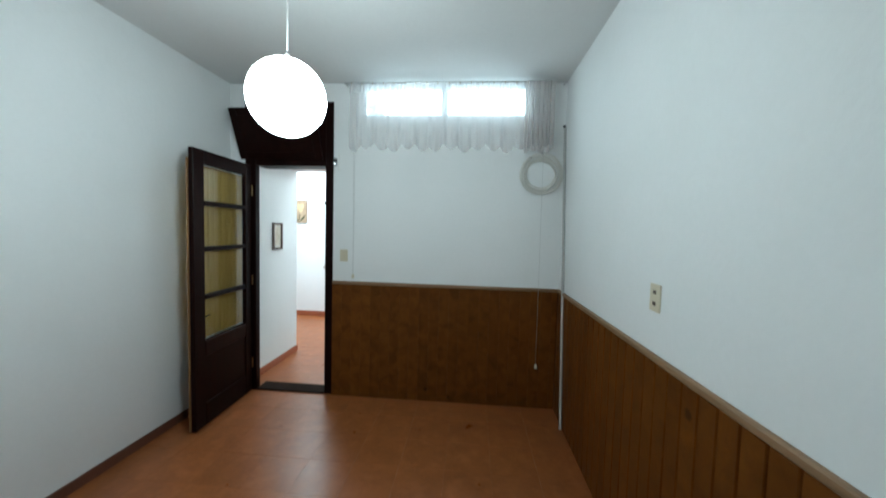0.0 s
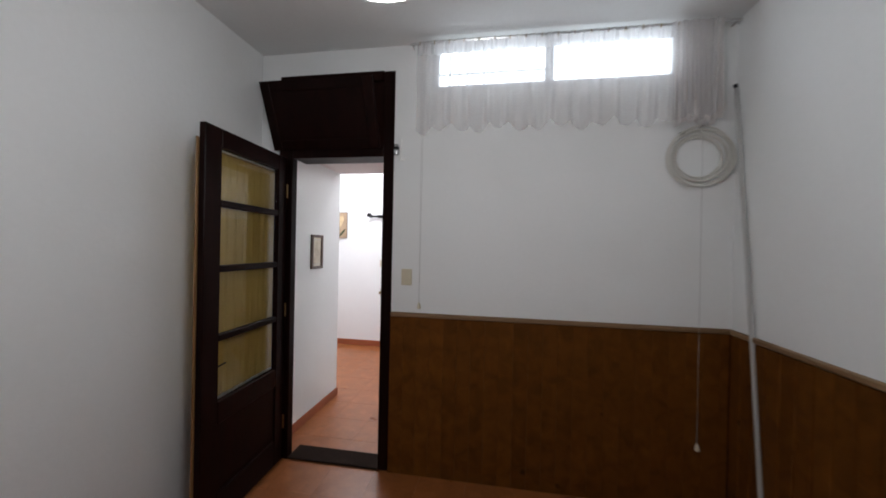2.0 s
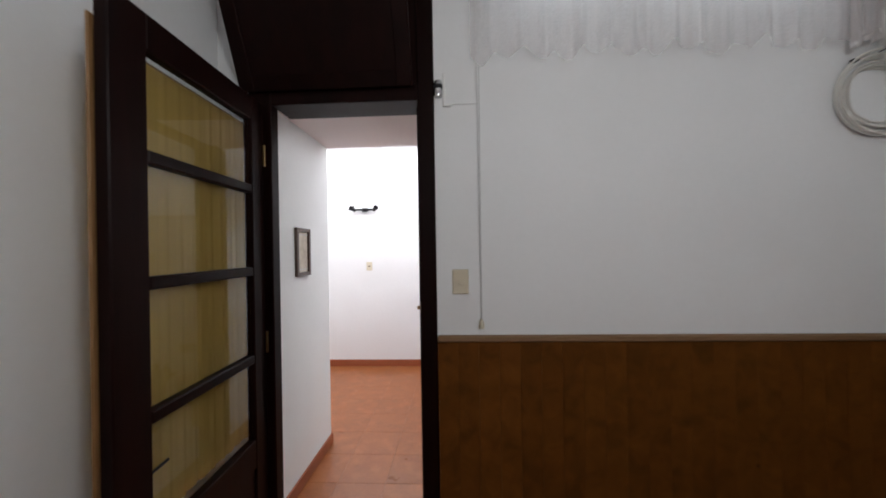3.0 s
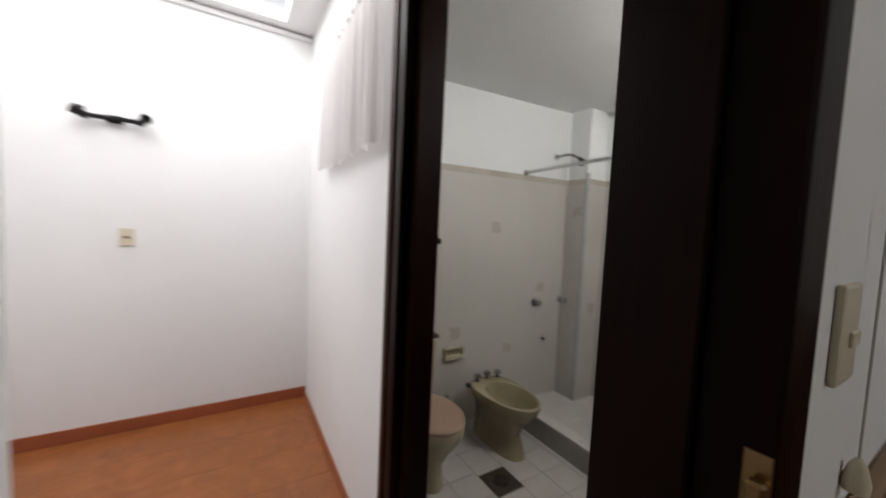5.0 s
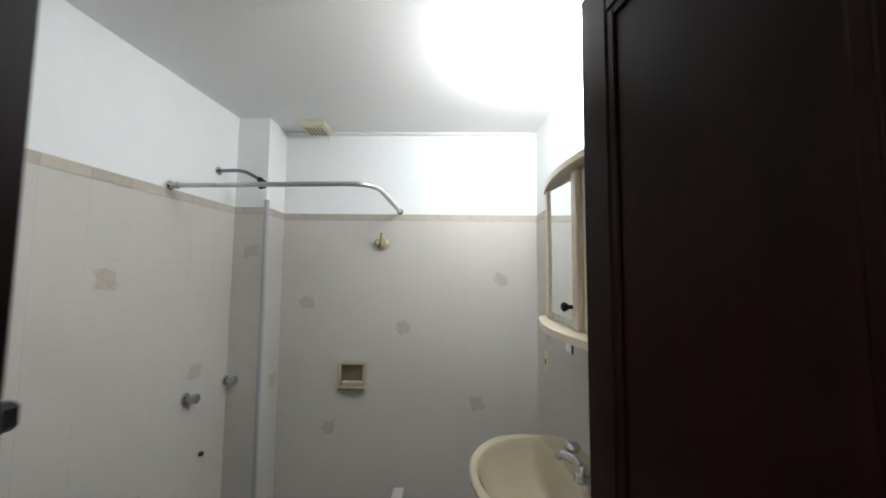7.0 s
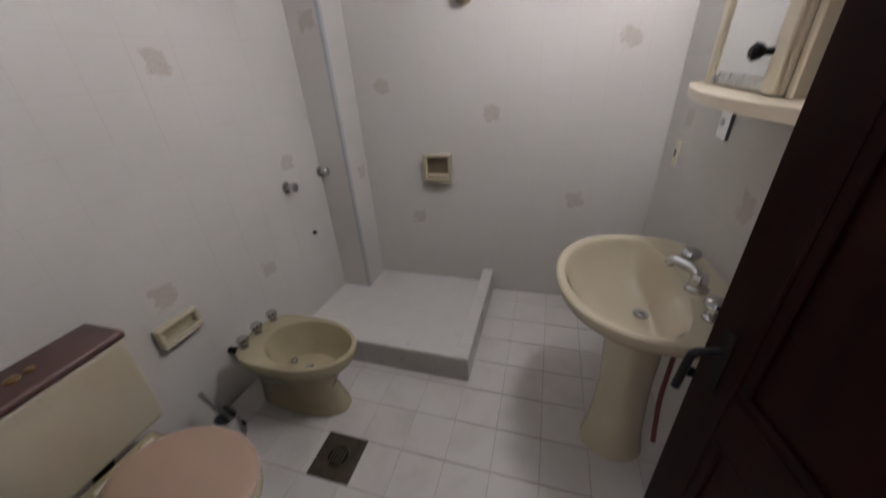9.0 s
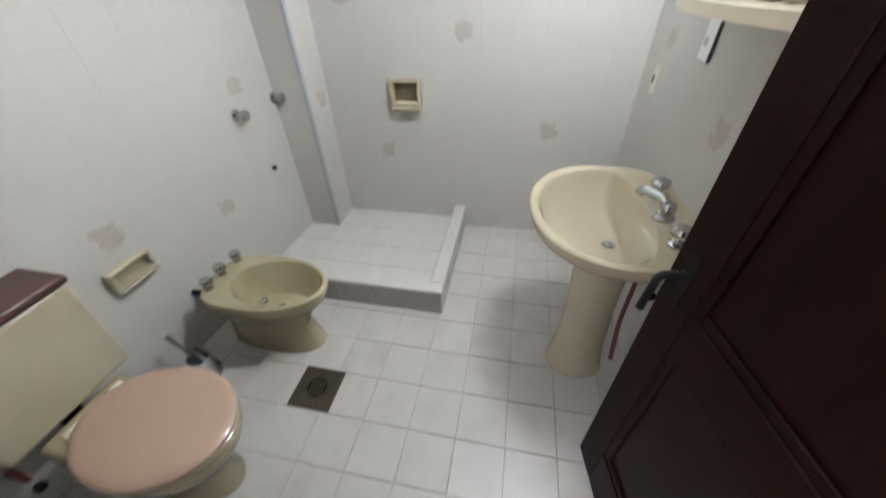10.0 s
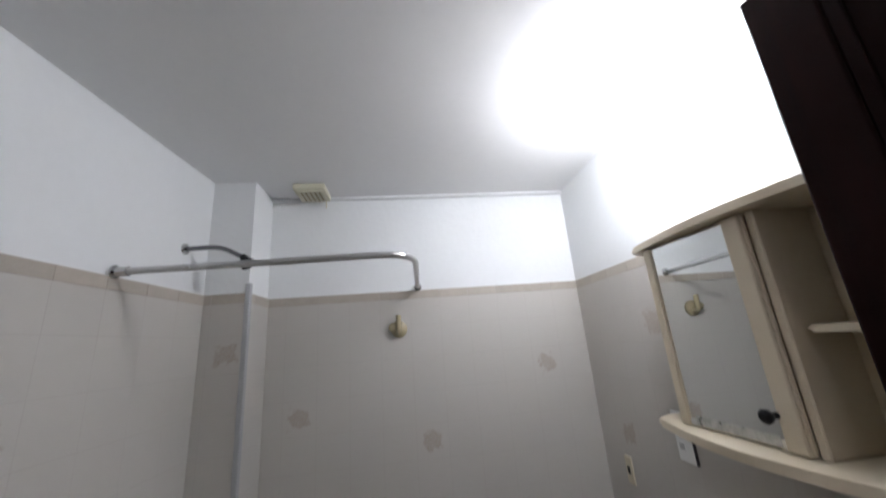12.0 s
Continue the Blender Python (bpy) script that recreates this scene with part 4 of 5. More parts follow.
part("handle", tube(arc([(B1 - 0.05, BYA, 0.955), (B1 - 0.05, BYA - 0.055, 0.955), (B1 - 0.15, BYA - 0.060, 0.955)], 0.018), 0.009, 10), BLACK, bl, smooth=50)
part("lock_face", box((B1, BYA + 0.010, 0.84), (B1 + 0.0025, BYB - 0.010, 1.06)), BLACK, bl)
for ob in bl.children_recursive:
    ob.data.transform(AJAR)



# ---- bathroom: sanitary ware ----
toilet = thing("toilet", (1.58, 1.62, 0), "cream toilet bowl with a closed pink lid", "toilet")
TX, TY = 1.585, 1.615
bowl = [ring(TX, TY + 0.10, 0.0, 0.105, 0.20), ring(TX, TY + 0.10, 0.03, 0.100, 0.195), ring(TX, TY + 0.09, 0.14, 0.092, 0.18), ring(TX, TY + 0.05, 0.24, 0.125, 0.20),
        ring(TX, TY + 0.015, 0.32, 0.160, 0.222), ring(TX, TY, 0.375, 0.172, 0.232), ring(TX, TY, 0.395, 0.174, 0.234), ring(TX, TY, 0.402, 0.168, 0.228)]
part("bowl", loft(bowl), OLIVE, toilet, smooth=50)
part("deck", box((TX - 0.13, TY + 0.17, 0.30), (TX + 0.13, TY + 0.318, 0.397), 0.02, 3), OLIVE, toilet, smooth=50)
part("seat", loft([ring(TX, TY + 0.004, 0.403, 0.172, 0.232), ring(TX, TY + 0.004, 0.405, 0.178, 0.238), ring(TX, TY + 0.004, 0.414, 0.178, 0.238), ring(TX, TY + 0.004, 0.418, 0.172, 0.232)]), CREAM, toilet, "cream seat ring", 40)
part("lid", loft([ring(TX, TY + 0.004, 0.420, 0.174, 0.234), ring(TX, TY + 0.004, 0.424, 0.180, 0.240), ring(TX, TY + 0.004, 0.434, 0.180, 0.240), ring(TX, TY + 0.004, 0.441, 0.172, 0.232),
                  ring(TX, TY + 0.004, 0.444, 0.150, 0.210), ring(TX, TY + 0.004, 0.445, 0.06, 0.09)]), PINK, toilet, "dull pink plastic lid", 40)
for x in (TX - 0.07, TX + 0.07):
    part("hinge", tube([(x - 0.02, TY + 0.235, 0.428), (x + 0.02, TY + 0.235, 0.428)], 0.011, 10), CREAM, toilet, smooth=40)
part("flush_pipe", tube(arc([(TX, 2.030, 0.41), (TX, 2.030, 0.27), (TX, 1.80, 0.25)], 0.05), 0.034, 14), RUBBER, toilet, "black flush pipe", 50)

CXA, CXB = 1.392, 1.788
tank = thing("cistern", ((CXA + CXB) / 2, 1.95, 0.395), "beige plastic cistern with a brown lid on the tiled wall", "cistern")
cx = (CXA + CXB) / 2


def tapered(bm, z0, z1, mx, my, sx, sy):
    """Draws the lower part of a box in towards mx, my."""
    for v in bm.verts:
        k = max(0.0, (z1 - v.co.z) / (z1 - z0))
        v.co.x = mx + (v.co.x - mx) * (1 - (1 - sx) * k)
        v.co.y = my + (v.co.y - my) * (1 - (1 - sy) * k)
    return bm


part("body", tapered(box((CXA, 1.918, 0.398), (CXB, 2.118, 0.764), 0.022, 4), 0.398, 0.764, cx, 2.118, 0.95, 0.93), TANKC, tank, smooth=40)
part("lid", box((CXA - 0.007, 1.910, 0.765), (CXB + 0.007, 2.090, 0.793), 0.012, 3), BROWN, tank, "dark brown plastic lid", 40)
part("supply_pipe", tube(arc([(1.412, 2.04, 0.40), (1.412, 2.04, 0.235), (1.412, left_y(1.412), 0.225)], 0.03), 0.009, 10), HOSE, tank, "dull red supply pipe", 50)
part("stop_valve", lathe([(0.008, 0), (0.016, 0.006), (0.017, 0.020), (0.009, 0.026)], (1.405, 2.03, 0.215), "-y", 12), BLACK, tank, smooth=40)
part("flush_button", lathe([(0.018, 0), (0.018, 0.006), (0.013, 0.009)], (cx - 0.025, 2.000, 0.793), n=16), BRASS, tank, "brass push button", 40)
part("flush_button", lathe([(0.012, 0), (0.012, 0.006), (0.008, 0.009)], (cx + 0.012, 2.000, 0.793), n=16), BRASS, tank, "brass push button", 40)
single("rubber_cap", lathe([(0.055, 0), (0.058, 0.02), (0.045, 0.06), (0.03, 0.08)], (1.345, 1.79, 0), n=20), RUBBER, "round black rubber cap on the floor", "pipe cap", smooth=40)

brush = thing("toilet_brush", (1.955, 1.955, 0), "grey toilet brush in a holder between the toilet and bidet", "brush")
part("holder", lathe([(0.055, 0), (0.058, 0.01), (0.045, 0.03), (0.05, 0.13), (0.047, 0.13), (0.042, 0.035)], (1.955, 1.955, 0), n=20), STEEL, brush, smooth=40)
part("handle", tube([(1.955, 1.955, 0.06), (1.945, 1.985, 0.20), (1.935, 2.005, 0.29)], [0.009, 0.008, 0.011], 10), CHROME, brush, smooth=50)
part("lever", tube([(2.00, 1.93, 0.02), (1.985, 1.985, 0.15)], 0.008, 8), RUBBER, brush)

bidet = thing("bidet", (2.222, 1.69, 0), "aged cream bidet with three chrome taps", "bidet")
VX, VY = 2.222, 1.70
rings = [ring(VX, VY + 0.045, 0.0, 0.100, 0.250, power=2.4), ring(VX, VY + 0.045, 0.025, 0.097, 0.245, power=2.4), ring(VX, VY + 0.065, 0.14, 0.088, 0.215, power=2.4), ring(VX, VY + 0.04, 0.25, 0.125, 0.245),
         ring(VX, VY - 0.005, 0.33, 0.165, 0.278, back=0.25), ring(VX, VY - 0.01, 0.375, 0.174, 0.292, back=0.265), ring(VX, VY - 0.01, 0.392, 0.172, 0.290, back=0.262),
         ring(VX, VY - 0.01, 0.398, 0.160, 0.278, back=0.250), ring(VX, VY - 0.068, 0.397, 0.143, 0.212), ring(VX, VY - 0.068, 0.385, 0.136, 0.204),
         ring(VX, VY - 0.06, 0.29, 0.122, 0.186), ring(VX, VY - 0.05, 0.235, 0.085, 0.14), ring(VX, VY - 0.03, 0.226, 0.02, 0.03)]
part("basin", loft(rings), OLIVE, bidet, smooth=45)
for dx, z in ((-0.090, 0.0), (-0.002, 0.008), (0.100, 0.0)):
    part("tap", lathe([(0.019, 0), (0.017, 0.014), (0.011, 0.018), (0.025, 0.026), (0.028, 0.040), (0.022, 0.054), (0.006, 0.059)], (VX + dx, VY + 0.200, 0.398 + z), n=16), CHROME, bidet, "chrome knob", 40)
part("drain", lathe([(0.022, 0), (0.022, 0.004), (0.012, 0.002)], (VX, VY - 0.03, 0.227), n=18), CHROME, bidet, smooth=40)
part("spray", lathe([(0.016, 0), (0.014, 0.012), (0.004, 0.016)], (VX, VY + 0.045, 0.252), n=14), CHROME, bidet, smooth=40)
part("waste_pipe", tube([(VX - 0.03, VY + 0.24, 0.30), (VX - 0.03, VY + 0.31, 0.29), (VX - 0.03, left_y(VX - 0.03), 0.28)], 0.016, 10), RUBBER, bidet, smooth=50)

sink = thing("washbasin", (2.40, 0.30, 0), "cream pedestal washbasin with chrome taps", "washbasin")
SKX, SKY_, SZ = 2.40, 0.30, 0.80
R = lambda z, rx, ry, back, dy=0.0: ring(SKX, SKY_ + dy, z, rx, ry, 48, 2.15, back)
rings = [R(0.595, 0.11, 0.10, -0.12), R(0.645, 0.19, 0.16, -0.19), R(0.715, 0.28, 0.23, -0.235), R(0.755, 0.320, 0.272, -0.246), R(0.785, 0.332, 0.284, -0.248), R(SZ, 0.332, 0.284, -0.248),
         R(SZ + 0.006, 0.325, 0.277, -0.242), R(SZ + 0.004, 0.316, 0.269, -0.238)]


def bowl_ring(z, rx, front, back, cy):
    """An egg-shaped outline, deeper to the front than to the back."""
    return [(SKX + rx * math.cos(a), cy + (front if math.sin(a) > 0 else back) * math.sin(a), z) for a in [math.tau * k / 48 for k in range(48)]]


rings += [bowl_ring(SZ + 0.003, 0.303, 0.268, 0.108, 0.290), bowl_ring(SZ - 0.003, 0.297, 0.262, 0.102, 0.290), bowl_ring(0.775, 0.288, 0.252, 0.092, 0.290), bowl_ring(0.735, 0.262, 0.232, 0.070, 0.288),
          bowl_ring(0.695, 0.222, 0.198, 0.052, 0.286), bowl_ring(0.668, 0.168, 0.150, 0.042, 0.284), bowl_ring(0.654, 0.100, 0.088, 0.036, 0.282), bowl_ring(0.648, 0.022, 0.02, 0.02, 0.280)]
part("basin", loft(rings), CREAM, sink, smooth=45)
PX0, PY0 = 2.345, 0.285
part("pedestal", loft([ring(PX0, PY0, 0.0, 0.105, 0.125), ring(PX0, PY0, 0.02, 0.103, 0.122), ring(PX0, PY0, 0.12, 0.088, 0.104), ring(PX0 + 0.01, PY0, 0.35, 0.082, 0.092), ring(PX0 + 0.03, PY0, 0.54, 0.092, 0.100), ring(SKX - 0.01, PY0, 0.60, 0.110, 0.112)]), CREAM, sink, smooth=45)
part("drain", lathe([(0.026, 0), (0.026, 0.004), (0.014, 0.003), (0.012, -0.004)], (SKX - 0.01, 0.280, 0.650), n=20), CHROME, sink, smooth=40)


def basin_tap(x, y, label):
    t = part("tap", lathe([(0.027, 0), (0.026, 0.008), (0.017, 0.014), (0.016, 0.035), (0.012, 0.04)], (x, y, SZ + 0.002), n=18), CHROME, sink, label, 40)
    kb = bmesh.new()
    lathe([(0.013, 0), (0.029, 0.006), (0.033, 0.018), (0.028, 0.030), (0.010, 0.036)], (x, y, SZ + 0.036), n=14, bm=kb)
    part("knob", kb, CHROME, t, smooth=40)
    return t


basin_tap(2.505, 0.138, "chrome tap with a round knob")
basin_tap(2.205, 0.160, "chrome tap with a round knob")
sp = part("spout_base", lathe([(0.034, 0), (0.034, 0.010), (0.026, 0.018), (0.026, 0.046), (0.020, 0.060)], (2.352, 0.156, SZ + 0.002), n=18), CHROME, sink, smooth=40)
part("spout", tube(arc([(2.352, 0.156, SZ + 0.035), (2.370, 0.168, SZ + 0.066), (2.432, 0.215, SZ + 0.066), (2.440, 0.221, SZ + 0.044)], 0.014), 0.0165, 12), CHROME, sp, smooth=50)
part("trap", tube(arc([(2.42, 0.20, 0.64), (2.42, 0.20, 0.50), (2.47, 0.14, 0.46), (2.47, BY0 + 0.002, 0.46)], 0.04), 0.020, 12), CHROME, sink, smooth=50)
for x in (2.30, 2.52):
    vt = part("stop_valve", lathe([(0.024, 0), (0.024, 0.006), (0.011, 0.008), (0.011, 0.05)], (x, BY0 + 0.001, 0.50), "y", 14), CHROME, sink, smooth=40)
    part("valve_knob", lathe([(0.010, 0), (0.018, 0.01), (0.018, 0.028), (0.008, 0.032)], (x, BY0 + 0.045, 0.50), "y", 12), BLACK, vt, smooth=40)
    part("supply_hose", tube(arc([(x, BY0 + 0.035, 0.51), (x, BY0 + 0.04, 0.62), (x + 0.02, 0.12, 0.72)], 0.04), 0.006, 8), CHROME, sink, smooth=50)
hose = thing("red_hose", (2.40, 0.10, 0), "thin dark red hose under the washbasin", "hose")
part("hose", tube(arc([(2.36, 0.115, 0.012), (2.46, 0.10, 0.16), (2.52, 0.075, 0.40), (2.52, 0.07, 0.47)], 0.06), 0.010, 10), HOSE, hose, smooth=50)

# ---- bathroom: cabinet, lamp, fittings ----
CAB = thing("mirror_cabinet", (2.22, 0.15, 1.38), "cream bathroom cabinet with a mirror door and open shelves", "cabinet")


def curved_plate(z0, z1, x0, x1, front, deep_x0, deep_x1, bulge):
    """A shelf with a bowed front edge."""
    n = 28
    pts = [(x0, BY0 + 0.001), (x1, BY0 + 0.001)]
    for k in range(n + 1):
        s = k / n
        x = x1 + (x0 - x1) * s
        e = min(s, 1 - s)
        y = front + bulge * math.sin(math.pi * s) - (0.05 * (1 - e / 0.05) ** 2 if e < 0.05 else 0)
        pts.append((x, y))
    bm = bmesh.new()
    a = [bm.verts.new((x, y, z0)) for x, y in pts]
    c = [bm.verts.new((x, y, z1)) for x, y in pts]
    m = len(pts)
    for k in range(m):
        bm.faces.new((a[k], a[(k + 1) % m], c[(k + 1) % m], c[k]))
    bm.faces.new(a)
    bm.faces.new(c[::-1])
    es = [e for e in bm.edges if abs(e.verts[0].co.z - e.verts[1].co.z) < 1e-6]
    bmesh.ops.bevel(bm, geom=es, offset=0.006, segments=2, affect="EDGES")
    return bm


part("bottom_shelf", curved_plate(1.370, 1.395, 1.85, 2.640, 0.236, 0, 0, 0.078), CABINET, CAB, smooth=40)
part("top", curved_plate(1.955, 1.978, 1.85, 2.605, 0.225, 0, 0, 0.055), CABINET, CAB, smooth=40)
part("back", box((1.86, BY0, 1.395), (2.535, BY0 + 0.012, 1.955)), CABINET, CAB)
part("side", box((2.505, BY0 + 0.012, 1.395), (2.530, 0.218, 1.955), 0.003), CABINET, CAB)
part("divider", box((2.115, BY0 + 0.012, 1.395), (2.137, 0.222, 1.955), 0.003), CABINET, CAB)
part("side", box((1.862, BY0 + 0.012, 1.395), (1.880, 0.150, 1.955), 0.003), CABINET, CAB)
part("shelf", curved_plate(1.655, 1.672, 1.88, 2.115, 0.188, 0, 0, 0.02), CABINET, CAB, smooth=40)
mdoor = part("mirror_door", box((2.138, 0.219, 1.399), (2.500, 0.232, 1.951), 0.003), CABINET, CAB)
part("mirror", box((2.190, 0.2325, 1.401), (2.468, 0.2355, 1.947), 0.001), MIRROR, mdoor, "clear mirror glass")
part("door_frame", box((2.138, 0.2325, 1.399), (2.186, 0.244, 1.951), 0.003), CABINET, mdoor)
part("door_frame", box((2.470, 0.2325, 1.399), (2.500, 0.244, 1.951), 0.003), CABINET, mdoor)
part("knob", lathe([(0.008, 0), (0.007, 0.012), (0.015, 0.022), (0.017, 0.031), (0.010, 0.038)], (2.185, 0.244, 1.475), "y", 16), BLACK, mdoor, "dark round knob", 40)
part("worn_silvering", box((2.20, 0.2356, 1.4025), (2.445, 0.2361, 1.428)), TARNISH, mdoor, "clouded worn strip along the mirror")
part("mirror_clip", box((2.445, 0.2357, 1.401), (2.465, 0.240, 1.419), 0.002), STEEL, mdoor)
sp2 = thing("mounting_plate", (2.75, BY0, 1.19), "narrow white mounting plate on the tiles under the cabinet", "plate")
part("plate", box((2.712, BY0 + 0.0045, 1.195), (2.795, BY0 + 0.014, 1.372), 0.002), WHITE, sp2)
part("edge", box((2.708, BY0 + 0.0045, 1.195), (2.7115, BY0 + 0.015, 1.372)), GUNMETAL, sp2, "dark metal edge")
part("button", box((2.752, BY0 + 0.014, 1.238), (2.776, BY0 + 0.019, 1.262), 0.002), IVORYGREY, sp2, "small grey square button")

elec = thing("wall_socket", (3.172, BY0, 1.043), "yellowed narrow socket on the tiled wall", "socket")
part("plate", box((3.146, BY0, 0.985), (3.198, BY0 + 0.012, 1.105), 0.005, 2), IVORY, elec)
part("outlet", box((3.162, BY0 + 0.012, 1.028), (3.182, BY0 + 0.014, 1.062), 0.0008), BLACK, elec)

LAMPX, LAMPY = 2.36, 0.26
lamp = thing("ceiling_lamp", (LAMPX, LAMPY, BC), "lit white globe lamp on the bathroom ceiling", "ceiling lamp")
part("base", lathe([(0.055, 0), (0.055, -0.012), (0.04, -0.028), (0.035, -0.036)], (LAMPX, LAMPY, BC), n=20), WHITE, lamp, smooth=40)
part("globe", lathe([(0.10 * math.sin(a), -0.10 * math.cos(a)) for a in [math.pi * (0.03 + 0.85 * k / 16) for k in range(17)]], (LAMPX, LAMPY, BC - 0.125), n=28), BULB, lamp, "glowing opal globe", 60)

vent = thing("ceiling_vent", (3.27, 1.57, BC), "yellowed plastic vent fixed to the ceiling", "vent")
part("body", box((3.17, 1.49, BC - 0.035), (3.35, 1.66, BC), 0.012, 2), VENTC, vent)
part("grille", box((3.185, 1.505, BC - 0.042), (3.335, 1.645, BC - 0.035), 0.003), VENTC, vent)
for k in range(5):
    part("slat", box((3.20, 1.52 + k * 0.024, BC - 0.046), (3.32, 1.528 + k * 0.024, BC - 0.0425), 0.001), OLIVE, vent)
part("pull", tube([(3.33, 1.515, BC - 0.04), (3.33, 1.513, BC - 0.085)], 0.003, 6), IVORY, vent)

rail = thing("shower_rail", (2.67, 1.55, 2.015), "bent chrome shower curtain rail fixed to two walls", "curtain rail")
part("rail", tube(arc([(2.655, left_y(2.655), 2.012), (2.635, 1.10, 2.022), (2.72, 1.035, 2.022), (3.38, 1.01, 2.015)], 0.07, 6), 0.0125, 12), STEEL, rail, smooth=50)
part("flange", lathe([(0.024, 0), (0.024, 0.006), (0.017, 0.012), (0.016, 0.045)], (2.655, left_y(2.655), 2.012), "-y", 18), CHROME, rail, smooth=40)
part("flange", lathe([(0.022, 0), (0.022, 0.006), (0.016, 0.012), (0.015, 0.03)], (3.379, 1.01, 2.015), "-x", 18), CHROME, rail, smooth=40)

head = thing("shower", (2.97, 2.0, 2.15), "small chrome shower head on a bent arm", "shower")
part("arm", tube(arc([(2.99, left_y(2.99) + 0.01, 2.185), (2.99, 1.90, 2.190), (2.985, 1.80, 2.135)], 0.05), 0.0105, 10), GUNMETAL, head, smooth=50)
part("flange", lathe([(0.026, 0), (0.024, 0.007), (0.012, 0.011)], (2.99, left_y(2.99) + 0.010, 2.185), "-y", 16), CHROME, head, smooth=40)
part("rose", turned(lathe([(0.012, 0.03), (0.016, 0.02), (0.022, 0.0), (0.034, -0.022), (0.033, -0.028), (0.01, -0.026)], (0, 0, 0), n=18), Matrix.Translation((2.985, 1.785, 2.118)) @ pose(0, 0, 0, -35)), BLACK, head, "dark shower rose", 40)


def shower_tap(x, z):
    t = thing("shower_tap", (x, left_y(x), z), "chrome shower tap on the cream tiles", "tap", "shower taps")
    part("flange", lathe([(0.030, 0), (0.028, 0.008), (0.013, 0.014), (0.012, 0.04)], (x, left_y(x), z), "-y", 18), CHROME, t, smooth=40)
    part("knob", lathe([(0.012, 0), (0.024, 0.006), (0.028, 0.018), (0.024, 0.032), (0.010, 0.038)], (x, left_y(x) - 0.036, z), "-y", 10), CHROME, t, smooth=30)


shower_tap(2.825, 0.917)
shower_tap(3.125, 0.922)
plug = thing("pipe_stub", (2.952, left_y(2.952), 0.575), "small capped pipe stub in the tiled wall", "pipe stub")
part("cap", lathe([(0.013, 0), (0.012, 0.016), (0.008, 0.02)], (2.952, left_y(2.952), 0.575), "-y", 12), RUST, plug, smooth=40)

HY = left_y(2.03)
ph = thing("paper_holder", (2.03, HY, 0.565), "recessed cream ceramic paper holder in the wall", "paper holder")
fr = bmesh.new()
for a, b in (((1.945, 0.530), (2.120, 0.546)), ((1.945, 0.597), (2.120, 0.610)), ((1.945, 0.546), (1.962, 0.597)), ((2.103, 0.546), (2.120, 0.597))):
    box((a[0], HY - 0.042, a[1]), (b[0], HY, b[1]), 0.007, 2, bm=fr)
part("rim", fr, CREAM, ph, smooth=40)
# cream in truth; the darker olive paints the shade inside
part("recess", box((1.962, HY - 0.008, 0.546), (2.103, HY - 0.001, 0.597)), OLIVE, ph, "recess with its shade put in the colour")
part("lip", box((1.945, HY - 0.048, 0.521), (2.120, HY, 0.5295), 0.004), CREAM, ph)

sd = thing("soap_dish", (BX1, 1.315, 0.89), "cream ceramic soap dish set in the tiles", "soap dish")
fr = bmesh.new()
for a, b in (((1.222, 0.80), (1.408, 0.822)), ((1.222, 0.962), (1.408, 0.982)), ((1.222, 0.822), (1.244, 0.962)), ((1.386, 0.822), (1.408, 0.962))):
    box((BX1 - 0.034, a[0], a[1]), (BX1, b[0], b[1]), 0.006, 2, bm=fr)
part("rim", fr, CREAM, sd, smooth=40)
# flat back: the niche's inner shade is in its colour
part("recess", box((BX1 - 0.003, 1.244, 0.822), (BX1 - 0.0006, 1.386, 0.962)), RECESS, sd, "recess with its shade put in the colour")
# pale ledge added as the lit bottom of the niche
part("ledge", box((BX1 - 0.030, 1.246, 0.8225), (BX1 - 0.0035, 1.384, 0.856), 0.010, 3), CREAM, sd, "cream ledge for the lit niche bottom", 40)
part("tray", box((BX1 - 0.052, 1.235, 0.812), (BX1 - 0.034, 1.395, 0.826), 0.005, 2), CREAM, sd, smooth=40)

hk = thing("wall_hook", (BX1, 1.125, 1.79), "cream ceramic double hook on the tiles", "hook")
part("base", lathe([(0.046, 0), (0.046, 0.010), (0.030, 0.020)], (BX1, 1.125, 1.785), "-x", 18), OLIVE, hk, smooth=40)
part("prong", tube(arc([(BX1 - 0.012, 1.125, 1.77), (BX1 - 0.05, 1.125, 1.765), (BX1 - 0.055, 1.125, 1.86)], 0.02), 0.014, 10), OLIVE, hk, smooth=50)
part("knob", lathe([(0.018, 0), (0.026, 0.020), (0.014, 0.036)], (BX1 - 0.012, 1.155, 1.795), "-x", 14), OLIVE, hk, smooth=40)

grate = thing("floor_drain", (1.98, 1.415, 0), "square rusty floor drain grate", "floor drain")
part("plate", box((1.884, 1.320, -0.003), (2.078, 1.515, 0.004), 0.002), RUST, grate)
part("rim", tube([(1.98 + 0.05 * math.cos(a), 1.418 + 0.05 * math.sin(a), 0.005) for a in [math.tau * q / 24 for q in range(24)]], 0.004, 6, closed=True), RUST, grate)
part("well", lathe([(0.046, 0.0), (0.044, 0.0012), (0.02, 0.0008)], (1.98, 1.418, 0.0042), n=24), RUBBER, grate, "clogged dark centre", 40)
for k in range(5):
    part("slot", box((1.945, 1.390 + k * 0.013, 0.0052), (2.015, 1.396 + k * 0.013, 0.0066), 0.0006), RUST, grate)

